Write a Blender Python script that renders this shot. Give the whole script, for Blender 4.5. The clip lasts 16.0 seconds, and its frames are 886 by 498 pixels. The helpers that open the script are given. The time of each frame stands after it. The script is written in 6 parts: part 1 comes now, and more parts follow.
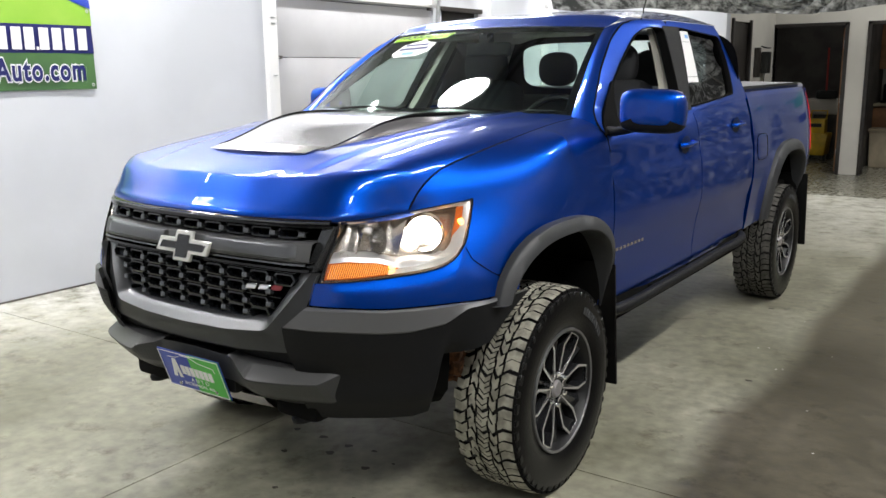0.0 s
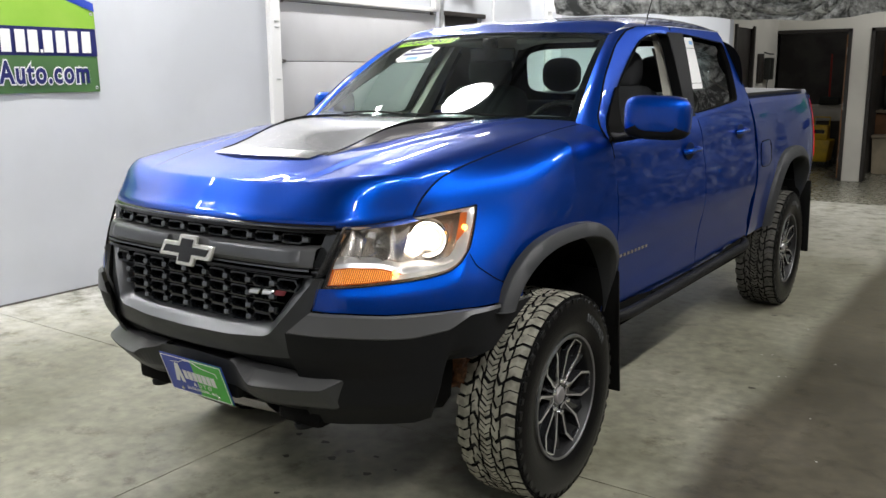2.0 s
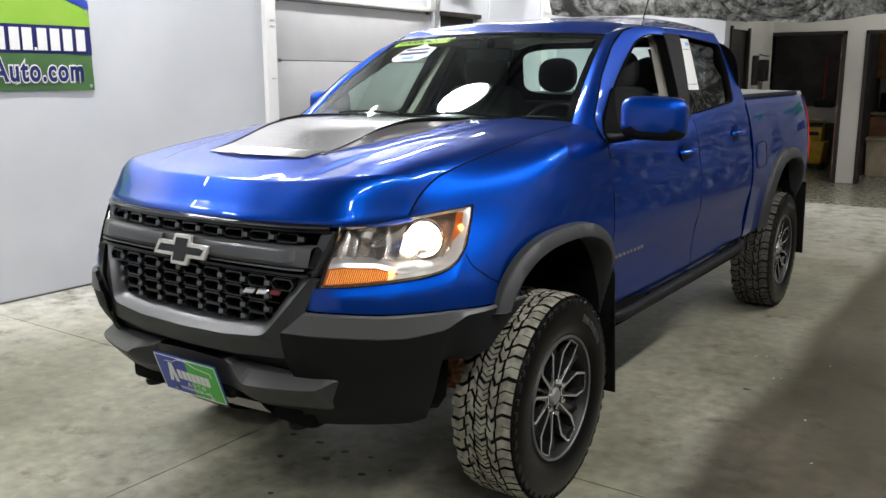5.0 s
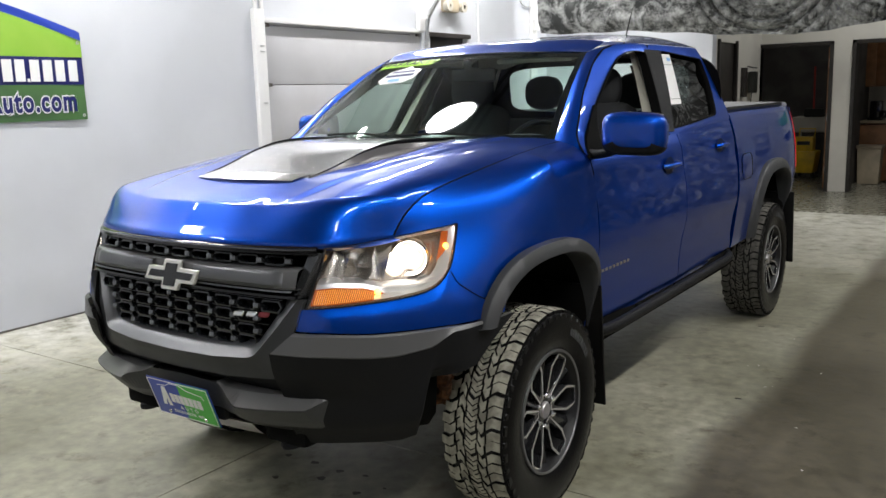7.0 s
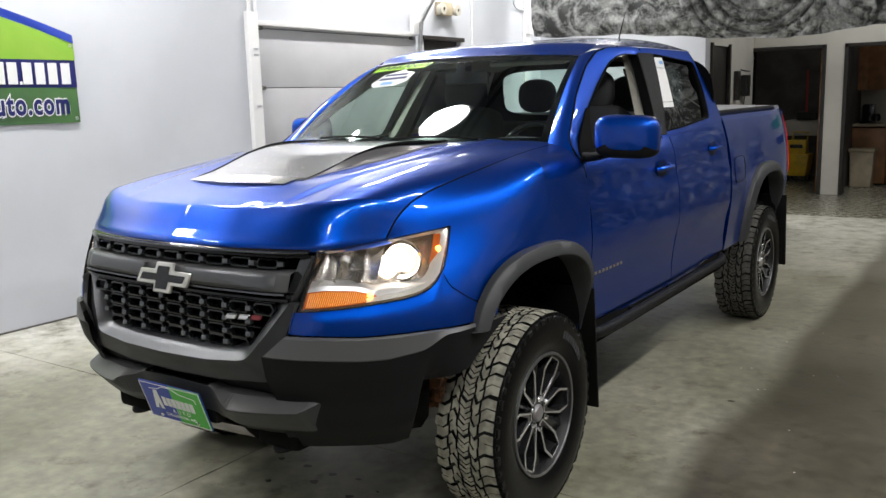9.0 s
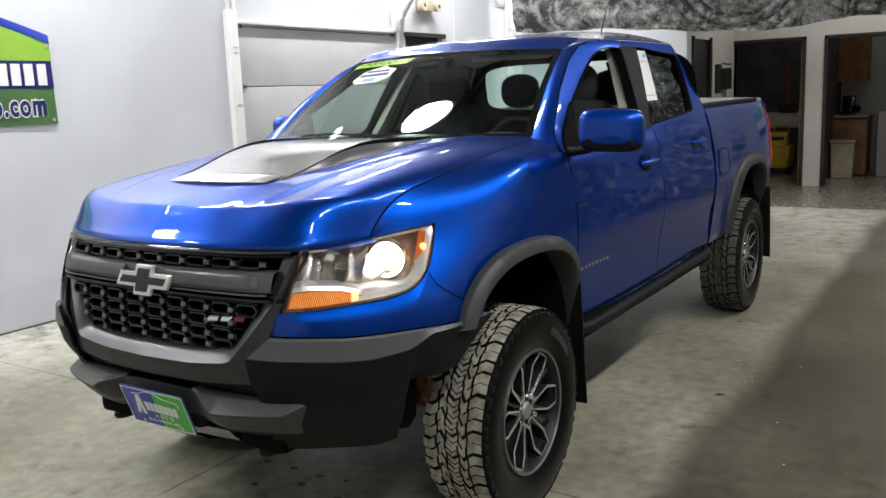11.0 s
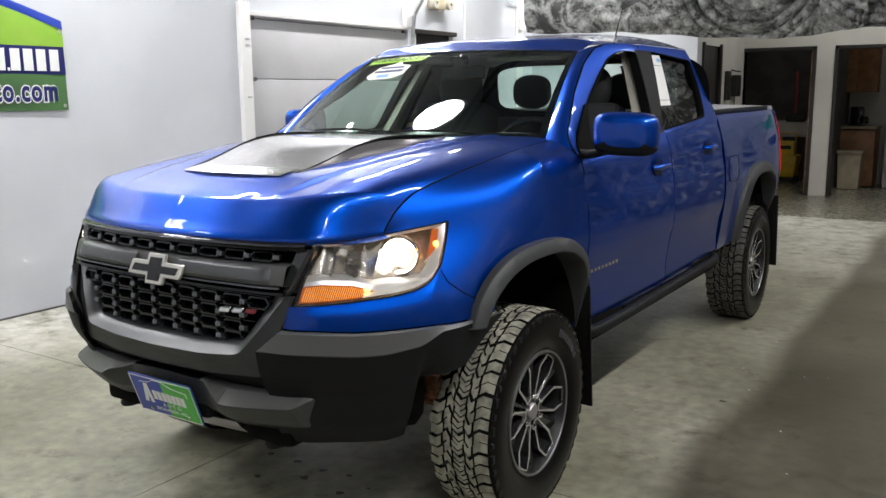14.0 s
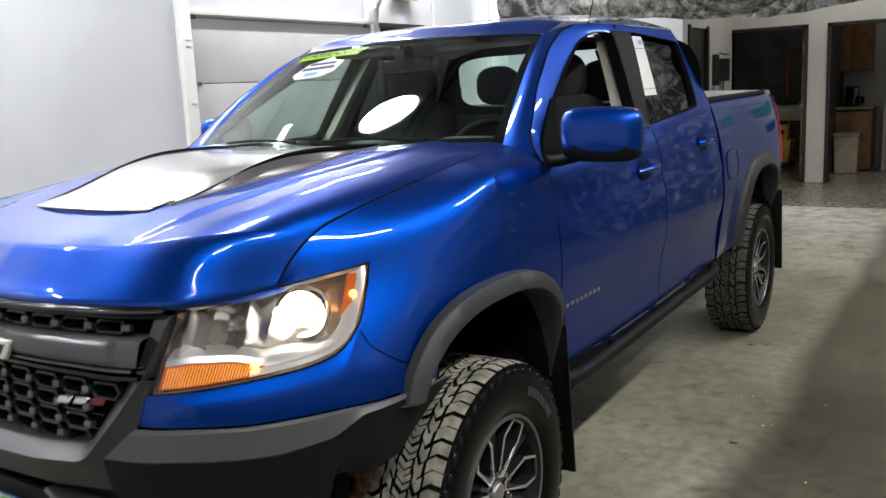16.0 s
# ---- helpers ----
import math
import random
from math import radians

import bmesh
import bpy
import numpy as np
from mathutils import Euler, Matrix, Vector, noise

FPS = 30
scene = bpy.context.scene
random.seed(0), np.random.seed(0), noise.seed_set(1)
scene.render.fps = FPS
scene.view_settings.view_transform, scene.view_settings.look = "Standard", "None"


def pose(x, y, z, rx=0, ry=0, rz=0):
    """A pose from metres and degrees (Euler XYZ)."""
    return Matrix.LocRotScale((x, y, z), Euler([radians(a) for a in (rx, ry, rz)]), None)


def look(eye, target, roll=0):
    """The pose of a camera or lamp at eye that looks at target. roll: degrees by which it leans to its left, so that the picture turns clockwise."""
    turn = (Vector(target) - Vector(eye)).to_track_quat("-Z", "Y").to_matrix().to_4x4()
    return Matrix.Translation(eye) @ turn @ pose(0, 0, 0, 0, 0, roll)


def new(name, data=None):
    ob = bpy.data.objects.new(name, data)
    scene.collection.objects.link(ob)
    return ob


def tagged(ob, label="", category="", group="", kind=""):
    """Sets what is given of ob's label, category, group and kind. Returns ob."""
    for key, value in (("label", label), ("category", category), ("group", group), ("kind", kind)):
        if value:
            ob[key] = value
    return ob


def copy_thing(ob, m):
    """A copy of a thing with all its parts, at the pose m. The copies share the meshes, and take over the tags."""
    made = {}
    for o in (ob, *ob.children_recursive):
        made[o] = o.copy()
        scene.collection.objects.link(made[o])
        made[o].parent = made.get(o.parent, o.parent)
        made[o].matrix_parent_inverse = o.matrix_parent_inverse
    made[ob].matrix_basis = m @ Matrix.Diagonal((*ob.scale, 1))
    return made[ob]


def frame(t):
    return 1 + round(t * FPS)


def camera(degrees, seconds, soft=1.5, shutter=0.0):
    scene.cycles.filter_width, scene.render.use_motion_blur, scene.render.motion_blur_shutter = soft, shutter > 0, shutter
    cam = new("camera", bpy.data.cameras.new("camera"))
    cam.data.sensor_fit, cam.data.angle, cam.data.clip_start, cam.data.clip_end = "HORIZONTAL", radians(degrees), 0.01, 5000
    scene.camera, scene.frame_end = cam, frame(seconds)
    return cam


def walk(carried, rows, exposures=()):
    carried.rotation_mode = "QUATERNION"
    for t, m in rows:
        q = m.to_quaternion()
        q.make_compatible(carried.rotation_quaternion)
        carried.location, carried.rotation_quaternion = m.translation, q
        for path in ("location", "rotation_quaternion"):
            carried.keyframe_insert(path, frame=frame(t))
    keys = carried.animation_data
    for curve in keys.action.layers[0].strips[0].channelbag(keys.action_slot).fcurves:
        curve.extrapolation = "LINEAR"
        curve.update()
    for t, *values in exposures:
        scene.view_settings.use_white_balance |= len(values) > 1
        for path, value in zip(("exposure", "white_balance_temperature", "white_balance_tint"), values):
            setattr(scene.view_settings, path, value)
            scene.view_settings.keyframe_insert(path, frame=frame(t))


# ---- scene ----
cam = camera(54.3, 16.0, shutter=0.5)
PATH = [
    (0, (2.236, -2.686, 1.526), (1.115, -1.079, 1.121), -0.7),
    (0.5, (2.234, -2.687, 1.522), (1.114, -1.08, 1.116), -0.6),
    (1, (2.236, -2.688, 1.524), (1.115, -1.082, 1.12), -0.7),
    (1.5, (2.228, -2.684, 1.529), (1.108, -1.076, 1.128), -0.6),
    (2, (2.225, -2.684, 1.531), (1.101, -1.078, 1.135), -0.4),
    (2.5, (2.22, -2.687, 1.529), (1.096, -1.08, 1.134), -0.2),
    (3, (2.212, -2.685, 1.528), (1.091, -1.078, 1.129), -0.1),
    (3.5, (2.204, -2.677, 1.525), (1.086, -1.068, 1.125), 0.1),
    (4, (2.202, -2.672, 1.524), (1.085, -1.062, 1.126), 0.1),
    (6.5, (2.266, -2.694, 1.536), (1.153, -1.076, 1.156), -1.3),
    (7, (2.28, -2.693, 1.536), (1.164, -1.072, 1.183), -1.6),
    (7.5, (2.285, -2.693, 1.538), (1.166, -1.072, 1.191), -1.5),
    (8, (2.285, -2.694, 1.536), (1.168, -1.072, 1.189), -1.5),
    (10.5, (2.272, -2.668, 1.533), (1.189, -1.023, 1.185), -2.0),
    (11, (2.263, -2.661, 1.529), (1.187, -1.012, 1.175), -2.3),
    (11.5, (2.263, -2.666, 1.53), (1.191, -1.016, 1.174), -2.7),
    (12, (2.245, -2.678, 1.529), (1.171, -1.029, 1.174), -1.8),
    (12.5, (2.246, -2.689, 1.533), (1.168, -1.041, 1.182), -0.6),
    (13, (2.24, -2.685, 1.534), (1.164, -1.037, 1.18), -0.5),
    (13.5, (2.235, -2.683, 1.532), (1.159, -1.035, 1.176), -0.5),
    (14, (2.233, -2.682, 1.53), (1.155, -1.035, 1.172), -0.5),
    (14.5, (2.212, -2.649, 1.532), (1.142, -0.998, 1.173), -0.3),
    (15, (2.17, -2.504, 1.514), (1.094, -0.858, 1.149), -1.8),
    (15.5, (2.089, -2.22, 1.531), (1.014, -0.573, 1.166), -2.2),
    (16, (2.004, -2.001, 1.527), (0.941, -0.347, 1.161), -2.9),
]
walk(cam, [(t, look(eye, target, roll)) for t, eye, target, roll in PATH], [(0, 0.50), (1.0, 0.47), (1.5, 0.34), (2.5, 0.17), (14.2, 0.15), (15.0, 0.32), (15.5, 0.28), (16, 0.18)])

# ---- light ----
world = bpy.data.worlds.new("world")
scene.world = world
world.use_nodes = True
world.node_tree.nodes["Background"].inputs[0].default_value = (0.6, 0.65, 0.7, 1)
world.node_tree.nodes["Background"].inputs[1].default_value = 0.02

CEIL = 3.7


# ---- materials ----
def material(name, color, rough=0.5, metal=0.0, coat=0.0, vary=0.0, scale=8.0, bump=0.0, bump_scale=60.0, emit=None, power=0.0, color2=None, spread=(0.4, 0.6), spec=0.5, rough_vary=0.0):
    m = bpy.data.materials.new(name)
    m.use_nodes = True
    t = m.node_tree
    b = t.nodes["Principled BSDF"]
    b.inputs["Base Color"].default_value = (*color, 1)
    b.inputs["Roughness"].default_value = rough
    b.inputs["Metallic"].default_value = metal
    b.inputs["Coat Weight"].default_value = coat
    b.inputs["Coat Roughness"].default_value = 0.02
    b.inputs["Coat IOR"].default_value = 1.46 if coat == 1.0 else 1.5
    b.inputs["Specular IOR Level"].default_value = spec
    if emit:
        b.inputs["Emission Color"].default_value = (*emit, 1)
        b.inputs["Emission Strength"].default_value = power
    co = t.nodes.new("ShaderNodeTexCoord")
    if vary or color2:
        n = t.nodes.new("ShaderNodeTexNoise")
        n.inputs["Scale"].default_value, n.inputs["Detail"].default_value = scale, 6
        t.links.new(co.outputs["Object"], n.inputs["Vector"])
        r = t.nodes.new("ShaderNodeValToRGB")
        c2 = color2 or [c * (1 + vary) for c in color]
        c1 = color if color2 else [c * (1 - vary) for c in color]
        r.color_ramp.elements[0].position, r.color_ramp.elements[1].position = spread
        r.color_ramp.elements[0].color, r.color_ramp.elements[1].color = (*c1, 1), (*c2, 1)
        t.links.new(n.outputs["Fac"], r.inputs[0])
        t.links.new(r.outputs[0], b.inputs["Base Color"])
        if rough_vary:
            k = t.nodes.new("ShaderNodeMapRange")
            k.inputs["To Min"].default_value, k.inputs["To Max"].default_value = rough - rough_vary, rough + rough_vary
            t.links.new(n.outputs["Fac"], k.inputs[0])
            t.links.new(k.outputs[0], b.inputs["Roughness"])
    if bump:
        n2 = t.nodes.new("ShaderNodeTexNoise")
        n2.inputs["Scale"].default_value, n2.inputs["Detail"].default_value = bump_scale, 4
        t.links.new(co.outputs["Object"], n2.inputs["Vector"])
        bp = t.nodes.new("ShaderNodeBump")
        bp.inputs["Strength"].default_value, bp.inputs["Distance"].default_value = bump, 0.01
        t.links.new(n2.outputs["Fac"], bp.inputs["Height"])
        t.links.new(bp.outputs[0], b.inputs["Normal"])
    return m


def glass(name, tint, ior=1.5):
    m = bpy.data.materials.new(name)
    m.use_nodes = True
    t = m.node_tree
    t.nodes.remove(t.nodes["Principled BSDF"])
    clear, gloss = t.nodes.new("ShaderNodeBsdfTransparent"), t.nodes.new("ShaderNodeBsdfGlossy")
    clear.inputs[0].default_value = (*tint, 1)
    gloss.inputs["Roughness"].default_value = 0.01
    lw, pw, fr, mix = t.nodes.new("ShaderNodeLayerWeight"), t.nodes.new("ShaderNodeMath"), t.nodes.new("ShaderNodeMapRange"), t.nodes.new("ShaderNodeMixShader")
    lw.inputs[0].default_value = 0.5
    pw.operation, pw.inputs[1].default_value = "POWER", 4.0
    fr.inputs["To Min"].default_value = ((ior - 1) / (ior + 1)) ** 2 * 1.6
    t.links.new(lw.outputs["Facing"], pw.inputs[0])
    t.links.new(pw.outputs[0], fr.inputs[0])
    t.links.new(fr.outputs[0], mix.inputs[0])
    t.links.new(clear.outputs[0], mix.inputs[1])
    t.links.new(gloss.outputs[0], mix.inputs[2])
    t.links.new(mix.outputs[0], t.nodes["Material Output"].inputs[0])
    return m


PAINT = material("blue_metallic_paint", (0.0006, 0.060, 0.44), 0.38, 0.85, coat=1.0, vary=0.15, scale=900, spec=0.0)
# body blue darkened to carry the shade inside the flat handle cups
BLUECUP = material("shaded_blue_cup_paint", (0.004, 0.02, 0.10), 0.3, 0.4)
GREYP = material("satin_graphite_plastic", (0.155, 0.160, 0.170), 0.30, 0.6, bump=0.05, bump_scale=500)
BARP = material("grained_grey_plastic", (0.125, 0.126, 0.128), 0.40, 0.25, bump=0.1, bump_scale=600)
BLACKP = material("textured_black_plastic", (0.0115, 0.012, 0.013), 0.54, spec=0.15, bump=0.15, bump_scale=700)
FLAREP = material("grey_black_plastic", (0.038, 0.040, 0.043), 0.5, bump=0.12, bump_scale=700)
GLOSSB = material("gloss_black_plastic", (0.008, 0.008, 0.009), 0.15)
CHROME = material("chrome", (0.8, 0.8, 0.8), 0.08, 1.0)
EDGE = material("bright_satin_metal", (0.95, 0.94, 0.91), 0.3, 0.35)
SATIN = material("machined_aluminium", (0.74, 0.74, 0.75), 0.34, 0.65, bump=0.03, bump_scale=300)
MACH = material("bright_machined_face", (0.86, 0.86, 0.87), 0.24, 0.85, bump=0.03, bump_scale=300)
GUN = material("gunmetal_paint", (0.045, 0.046, 0.05), 0.18, 0.6, coat=0.5)
BARK = material("gloss_dark_bar", (0.012, 0.0135, 0.017), 0.12, spec=0.6)
LINK = material("satin_dark_link", (0.15, 0.156, 0.165), 0.18, 0.75)
LIPM = material("dull_rim_lip", (0.20, 0.20, 0.205), 0.38, 0.7)
RIMD = material("dark_rim_barrel", (0.012, 0.012, 0.013), 0.4, 0.3)
RUBBER = material("tyre_rubber", (0.004, 0.004, 0.0042), 0.32, spec=0.22, bump=0.1, bump_scale=150)
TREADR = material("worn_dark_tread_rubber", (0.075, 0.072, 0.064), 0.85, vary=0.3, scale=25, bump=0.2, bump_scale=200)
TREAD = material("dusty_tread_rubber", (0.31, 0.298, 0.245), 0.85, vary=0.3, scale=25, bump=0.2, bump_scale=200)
VENTM = material("satin_grey_vent", (0.34, 0.33, 0.335), 0.3, 0.6)
HOODM = material("satin_graphite_hood_wrap", (0.74, 0.74, 0.75), 0.2, 0.85, coat=0.6)
WSGLASS = glass("windshield_glass", (0.80, 0.92, 0.87), 1.6)
DARKGL = glass("privacy_glass", (0.10, 0.11, 0.11), 1.6)
CLEAR = glass("clear_lens", (0.93, 0.93, 0.93), 1.45)
AMBER = material("amber_lens", (0.55, 0.11, 0.01), 0.25, coat=1.0, emit=(1, 0.25, 0.02), power=0.05)
AMBERL = material("lit_amber_rib", (0.9, 0.35, 0.05), 0.2, coat=1.0, emit=(1, 0.48, 0.11), power=0.45)
AMBERD = material("dark_amber_lens", (0.5, 0.1, 0.01), 0.2, coat=1.0, emit=(1, 0.25, 0.02), power=0.08)
GLOW = material("amber_bulb_glow", (1, 0.5, 0.1), 0.4, emit=(1, 0.45, 0.08), power=6)
BEAM = material("headlight_beam", (1, 0.95, 0.85), 0.3, emit=(1, 0.93, 0.82), power=7)
# bowl and reflector emit, standing in for beam light bounced inside the headlight
LOBE = material("lit_bowl", (0.9, 0.85, 0.75), 0.25, 0.3, emit=(1, 0.91, 0.78), power=2.2)
BOUNCE = material("lit_reflector", (0.9, 0.8, 0.65), 0.25, 0.6, emit=(1, 0.87, 0.70), power=0.95)
REDL = material("red_lens", (0.5, 0.01, 0.01), 0.15, coat=1.0, emit=(1, 0.02, 0.02), power=0.5)
TRIMC = material("silver_lamp_trim", (0.85, 0.84, 0.81), 0.28, 0.5)
REFL = material("reflector_bowl", (0.75, 0.73, 0.70), 0.18, 0.9)
LAMPIN = material("lamp_housing", (0.60, 0.53, 0.46), 0.22, 0.75)
SEAT = material("black_cloth", (0.042, 0.043, 0.047), 0.9, bump=0.3, bump_scale=400)
DASH = material("dark_dash_plastic", (0.12, 0.125, 0.13), 0.6, bump=0.1, bump_scale=400)
TRIMB = material("beige_trim", (0.55, 0.52, 0.45), 0.7)
LINER = material("wheel_liner", (0.005, 0.005, 0.005), 0.9, spec=0.1)
UNDER = material("rusty_dark_metal", (0.02, 0.018, 0.016), 0.7, 0.3, vary=0.5, scale=15)
RUST = material("rusty_brown_metal", (0.16, 0.07, 0.03), 0.8, 0.2, vary=0.5, scale=40)
TONNEAU = material("grey_vinyl", (0.30, 0.30, 0.31), 0.6, bump=0.1, bump_scale=300)
WHITE = material("white_vinyl", (0.85, 0.85, 0.85), 0.4)
LIME = material("lime_vinyl", (0.42, 0.85, 0.03), 0.4)
INK = material("black_ink", (0.01, 0.012, 0.01), 0.5)
BLUEV = material("blue_print", (0.025, 0.06, 0.42), 0.35)
NAVY = material("navy_print", (0.012, 0.016, 0.13), 0.4)
BANG = material("olive_green_print", (0.085, 0.20, 0.06), 0.4, color2=(0.05, 0.11, 0.045), scale=1.3)
GREENV = material("green_print", (0.07, 0.50, 0.055), 0.35)
REDV = material("red_badge", (0.30, 0.06, 0.07), 0.25, 0.5)
SKY = material("light_blue_print", (0.2, 0.45, 0.8), 0.4)

WALL = material("painted_drywall", (0.63, 0.65, 0.695), 0.6, vary=0.03, scale=1.5, bump=0.08, bump_scale=90)
BACKW = material("cream_painted_wall", (0.62, 0.60, 0.54), 0.6, vary=0.04, scale=2.0, bump=0.08, bump_scale=90)
CEILM = material("dark_painted_ceiling", (0.20, 0.20, 0.205), 0.8, vary=0.03, scale=3)
GDOOR = material("grey_steel_door", (0.58, 0.58, 0.60), 0.5, vary=0.03, scale=2.5, bump=0.05, bump_scale=200)
BROWNF = material("dark_brown_frame", (0.022, 0.018, 0.015), 0.5, vary=0.2, scale=10)
OAK = material("oak_veneer", (0.36, 0.17, 0.07), 0.45, vary=0.2, scale=6)
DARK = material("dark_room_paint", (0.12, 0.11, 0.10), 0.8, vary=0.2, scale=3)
YELLOW = material("yellow_plastic", (0.75, 0.5, 0.02), 0.4, vary=0.1, scale=8)
BEIGE = material("beige_plastic", (0.45, 0.38, 0.27), 0.5, vary=0.1, scale=6)
REDP = material("red_plastic", (0.4, 0.04, 0.03), 0.5)
STEEL = material("galvanised_steel", (0.55, 0.56, 0.57), 0.4, 0.8, vary=0.1, scale=20)
DISC = material("lamp_diffuser", (1, 1, 1), 0.4, emit=(1, 1, 1), power=3)
LED = material("led_tube", (1, 1, 1), 0.4, emit=(1, 0.985, 0.96), power=14)
PINK = material("stainless_panel", (0.55, 0.5, 0.5), 0.4)


def concrete(name, dark, light, brown, rough, lane=None):
    m = bpy.data.materials.new(name)
    m.use_nodes = True
    t = m.node_tree
    b = t.nodes["Principled BSDF"]
    co = t.nodes.new("ShaderNodeTexCoord")
    big, fine, spot = (t.nodes.new("ShaderNodeTexNoise") for _ in range(3))
    for n, sc, de in ((big, 0.8, 8), (fine, 14, 8), (spot, 3.3, 3)):
        n.inputs["Scale"].default_value, n.inputs["Detail"].default_value = sc, de
        t.links.new(co.outputs["Object"], n.inputs["Vector"])
    r = t.nodes.new("ShaderNodeValToRGB")
    r.color_ramp.elements[0].position, r.color_ramp.elements[1].position = 0.35, 0.65
    r.color_ramp.elements[0].color, r.color_ramp.elements[1].color = (*dark, 1), (*light, 1)
    t.links.new(big.outputs["Fac"], r.inputs[0])
    r2 = t.nodes.new("ShaderNodeValToRGB")
    r2.color_ramp.elements[0].position, r2.color_ramp.elements[1].position = 0.3, 0.7
    r2.color_ramp.elements[0].color, r2.color_ramp.elements[1].color = (0.70, 0.70, 0.70, 1), (1.18, 1.18, 1.18, 1)
    t.links.new(fine.outputs["Fac"], r2.inputs[0])
    mul = t.nodes.new("ShaderNodeMix")
    mul.data_type, mul.blend_type = "RGBA", "MULTIPLY"
    mul.inputs[0].default_value = 1
    t.links.new(r.outputs[0], mul.inputs[6])
    t.links.new(r2.outputs[0], mul.inputs[7])
    r3 = t.nodes.new("ShaderNodeValToRGB")
    r3.color_ramp.elements[0].position, r3.color_ramp.elements[1].position = 0.66, 0.74
    r3.color_ramp.elements[0].color, r3.color_ramp.elements[1].color = (0, 0, 0, 1), (0.6, 0.6, 0.6, 1)
    t.links.new(spot.outputs["Fac"], r3.inputs[0])
    mx = t.nodes.new("ShaderNodeMix")
    mx.data_type = "RGBA"
    mx.inputs[7].default_value = (*brown, 1)
    t.links.new(r3.outputs[0], mx.inputs[0])
    t.links.new(mul.outputs[2], mx.inputs[6])
    # dark oily specks and pale scuffs
    sp, r4, sk = t.nodes.new("ShaderNodeTexNoise"), t.nodes.new("ShaderNodeValToRGB"), t.nodes.new("ShaderNodeMix")
    sp.inputs["Scale"].default_value, sp.inputs["Detail"].default_value, sp.inputs["Roughness"].default_value = 5.5, 12, 0.72
    t.links.new(co.outputs["Object"], sp.inputs["Vector"])
    e = r4.color_ramp.elements
    e[0].position, e[1].position = 0.33, 0.45
    e[0].color, e[1].color = (0.55, 0.52, 0.47, 1), (1, 1, 1, 1)
    e2 = e.new(0.62)
    e2.color = (1.0, 1.0, 1.0, 1)
    e3 = e.new(0.72)
    e3.color = (1.22, 1.22, 1.2, 1)
    t.links.new(sp.outputs["Fac"], r4.inputs[0])
    sk.data_type, sk.blend_type = "RGBA", "MULTIPLY"
    sk.inputs[0].default_value = 1
    t.links.new(mx.outputs[2], sk.inputs[6])
    t.links.new(r4.outputs[0], sk.inputs[7])
    mx = sk
    last = mx
    if lane:   # pale chalky wear near the garage wall, paler tone towards the passage
        sx, mk, nz, am, ck = t.nodes.new("ShaderNodeSeparateXYZ"), t.nodes.new("ShaderNodeMapRange"), t.nodes.new("ShaderNodeMapRange"), t.nodes.new("ShaderNodeMath"), t.nodes.new("ShaderNodeMix")
        t.links.new(co.outputs["Object"], sx.inputs[0])
        t.links.new(sx.outputs[0], mk.inputs[0])
        mk.inputs["From Min"].default_value, mk.inputs["From Max"].default_value = -2.3, -3.2
        t.links.new(sp.outputs["Fac"], nz.inputs[0])
        nz.inputs["From Min"].default_value, nz.inputs["From Max"].default_value = 0.40, 0.62
        am.operation = "MULTIPLY"
        far, mxm = t.nodes.new("ShaderNodeMapRange"), t.nodes.new("ShaderNodeMath")
        t.links.new(sx.outputs[1], far.inputs[0])
        far.inputs["From Min"].default_value, far.inputs["From Max"].default_value, far.inputs["To Max"].default_value = 4.6, 7.6, 0.85
        mxm.operation = "MAXIMUM"
        t.links.new(mk.outputs[0], mxm.inputs[0])
        t.links.new(far.outputs[0], mxm.inputs[1])
        t.links.new(mxm.outputs[0], am.inputs[0])
        t.links.new(nz.outputs[0], am.inputs[1])
        ck.data_type = "RGBA"
        ck.inputs[7].default_value = (0.66, 0.65, 0.60, 1)
        t.links.new(am.outputs[0], ck.inputs[0])
        t.links.new(mx.outputs[2], ck.inputs[6])
        mx = ck
    if lane:   # darker brown tone that starts along a ragged line
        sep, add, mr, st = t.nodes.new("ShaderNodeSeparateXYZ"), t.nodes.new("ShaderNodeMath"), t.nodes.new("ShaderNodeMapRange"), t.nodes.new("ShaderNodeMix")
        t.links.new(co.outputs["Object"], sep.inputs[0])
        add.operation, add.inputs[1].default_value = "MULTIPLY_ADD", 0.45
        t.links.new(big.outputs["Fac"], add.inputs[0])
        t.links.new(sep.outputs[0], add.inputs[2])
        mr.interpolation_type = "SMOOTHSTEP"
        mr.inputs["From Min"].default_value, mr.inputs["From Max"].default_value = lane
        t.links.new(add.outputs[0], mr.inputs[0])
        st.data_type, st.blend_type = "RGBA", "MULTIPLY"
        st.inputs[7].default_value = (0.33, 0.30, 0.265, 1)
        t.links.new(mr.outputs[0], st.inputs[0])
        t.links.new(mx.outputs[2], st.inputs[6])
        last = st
    t.links.new(last.outputs[2], b.inputs["Base Color"])
    k = t.nodes.new("ShaderNodeMapRange")
    k.inputs["To Min"].default_value, k.inputs["To Max"].default_value = rough - 0.1, rough + 0.15
    t.links.new(fine.outputs["Fac"], k.inputs[0])
    t.links.new(k.outputs[0], b.inputs["Roughness"])
    bp = t.nodes.new("ShaderNodeBump")
    bp.inputs["Strength"].default_value, bp.inputs["Distance"].default_value = 0.15, 0.01
    t.links.new(fine.outputs["Fac"], bp.inputs["Height"])
    t.links.new(bp.outputs[0], b.inputs["Normal"])
    return m


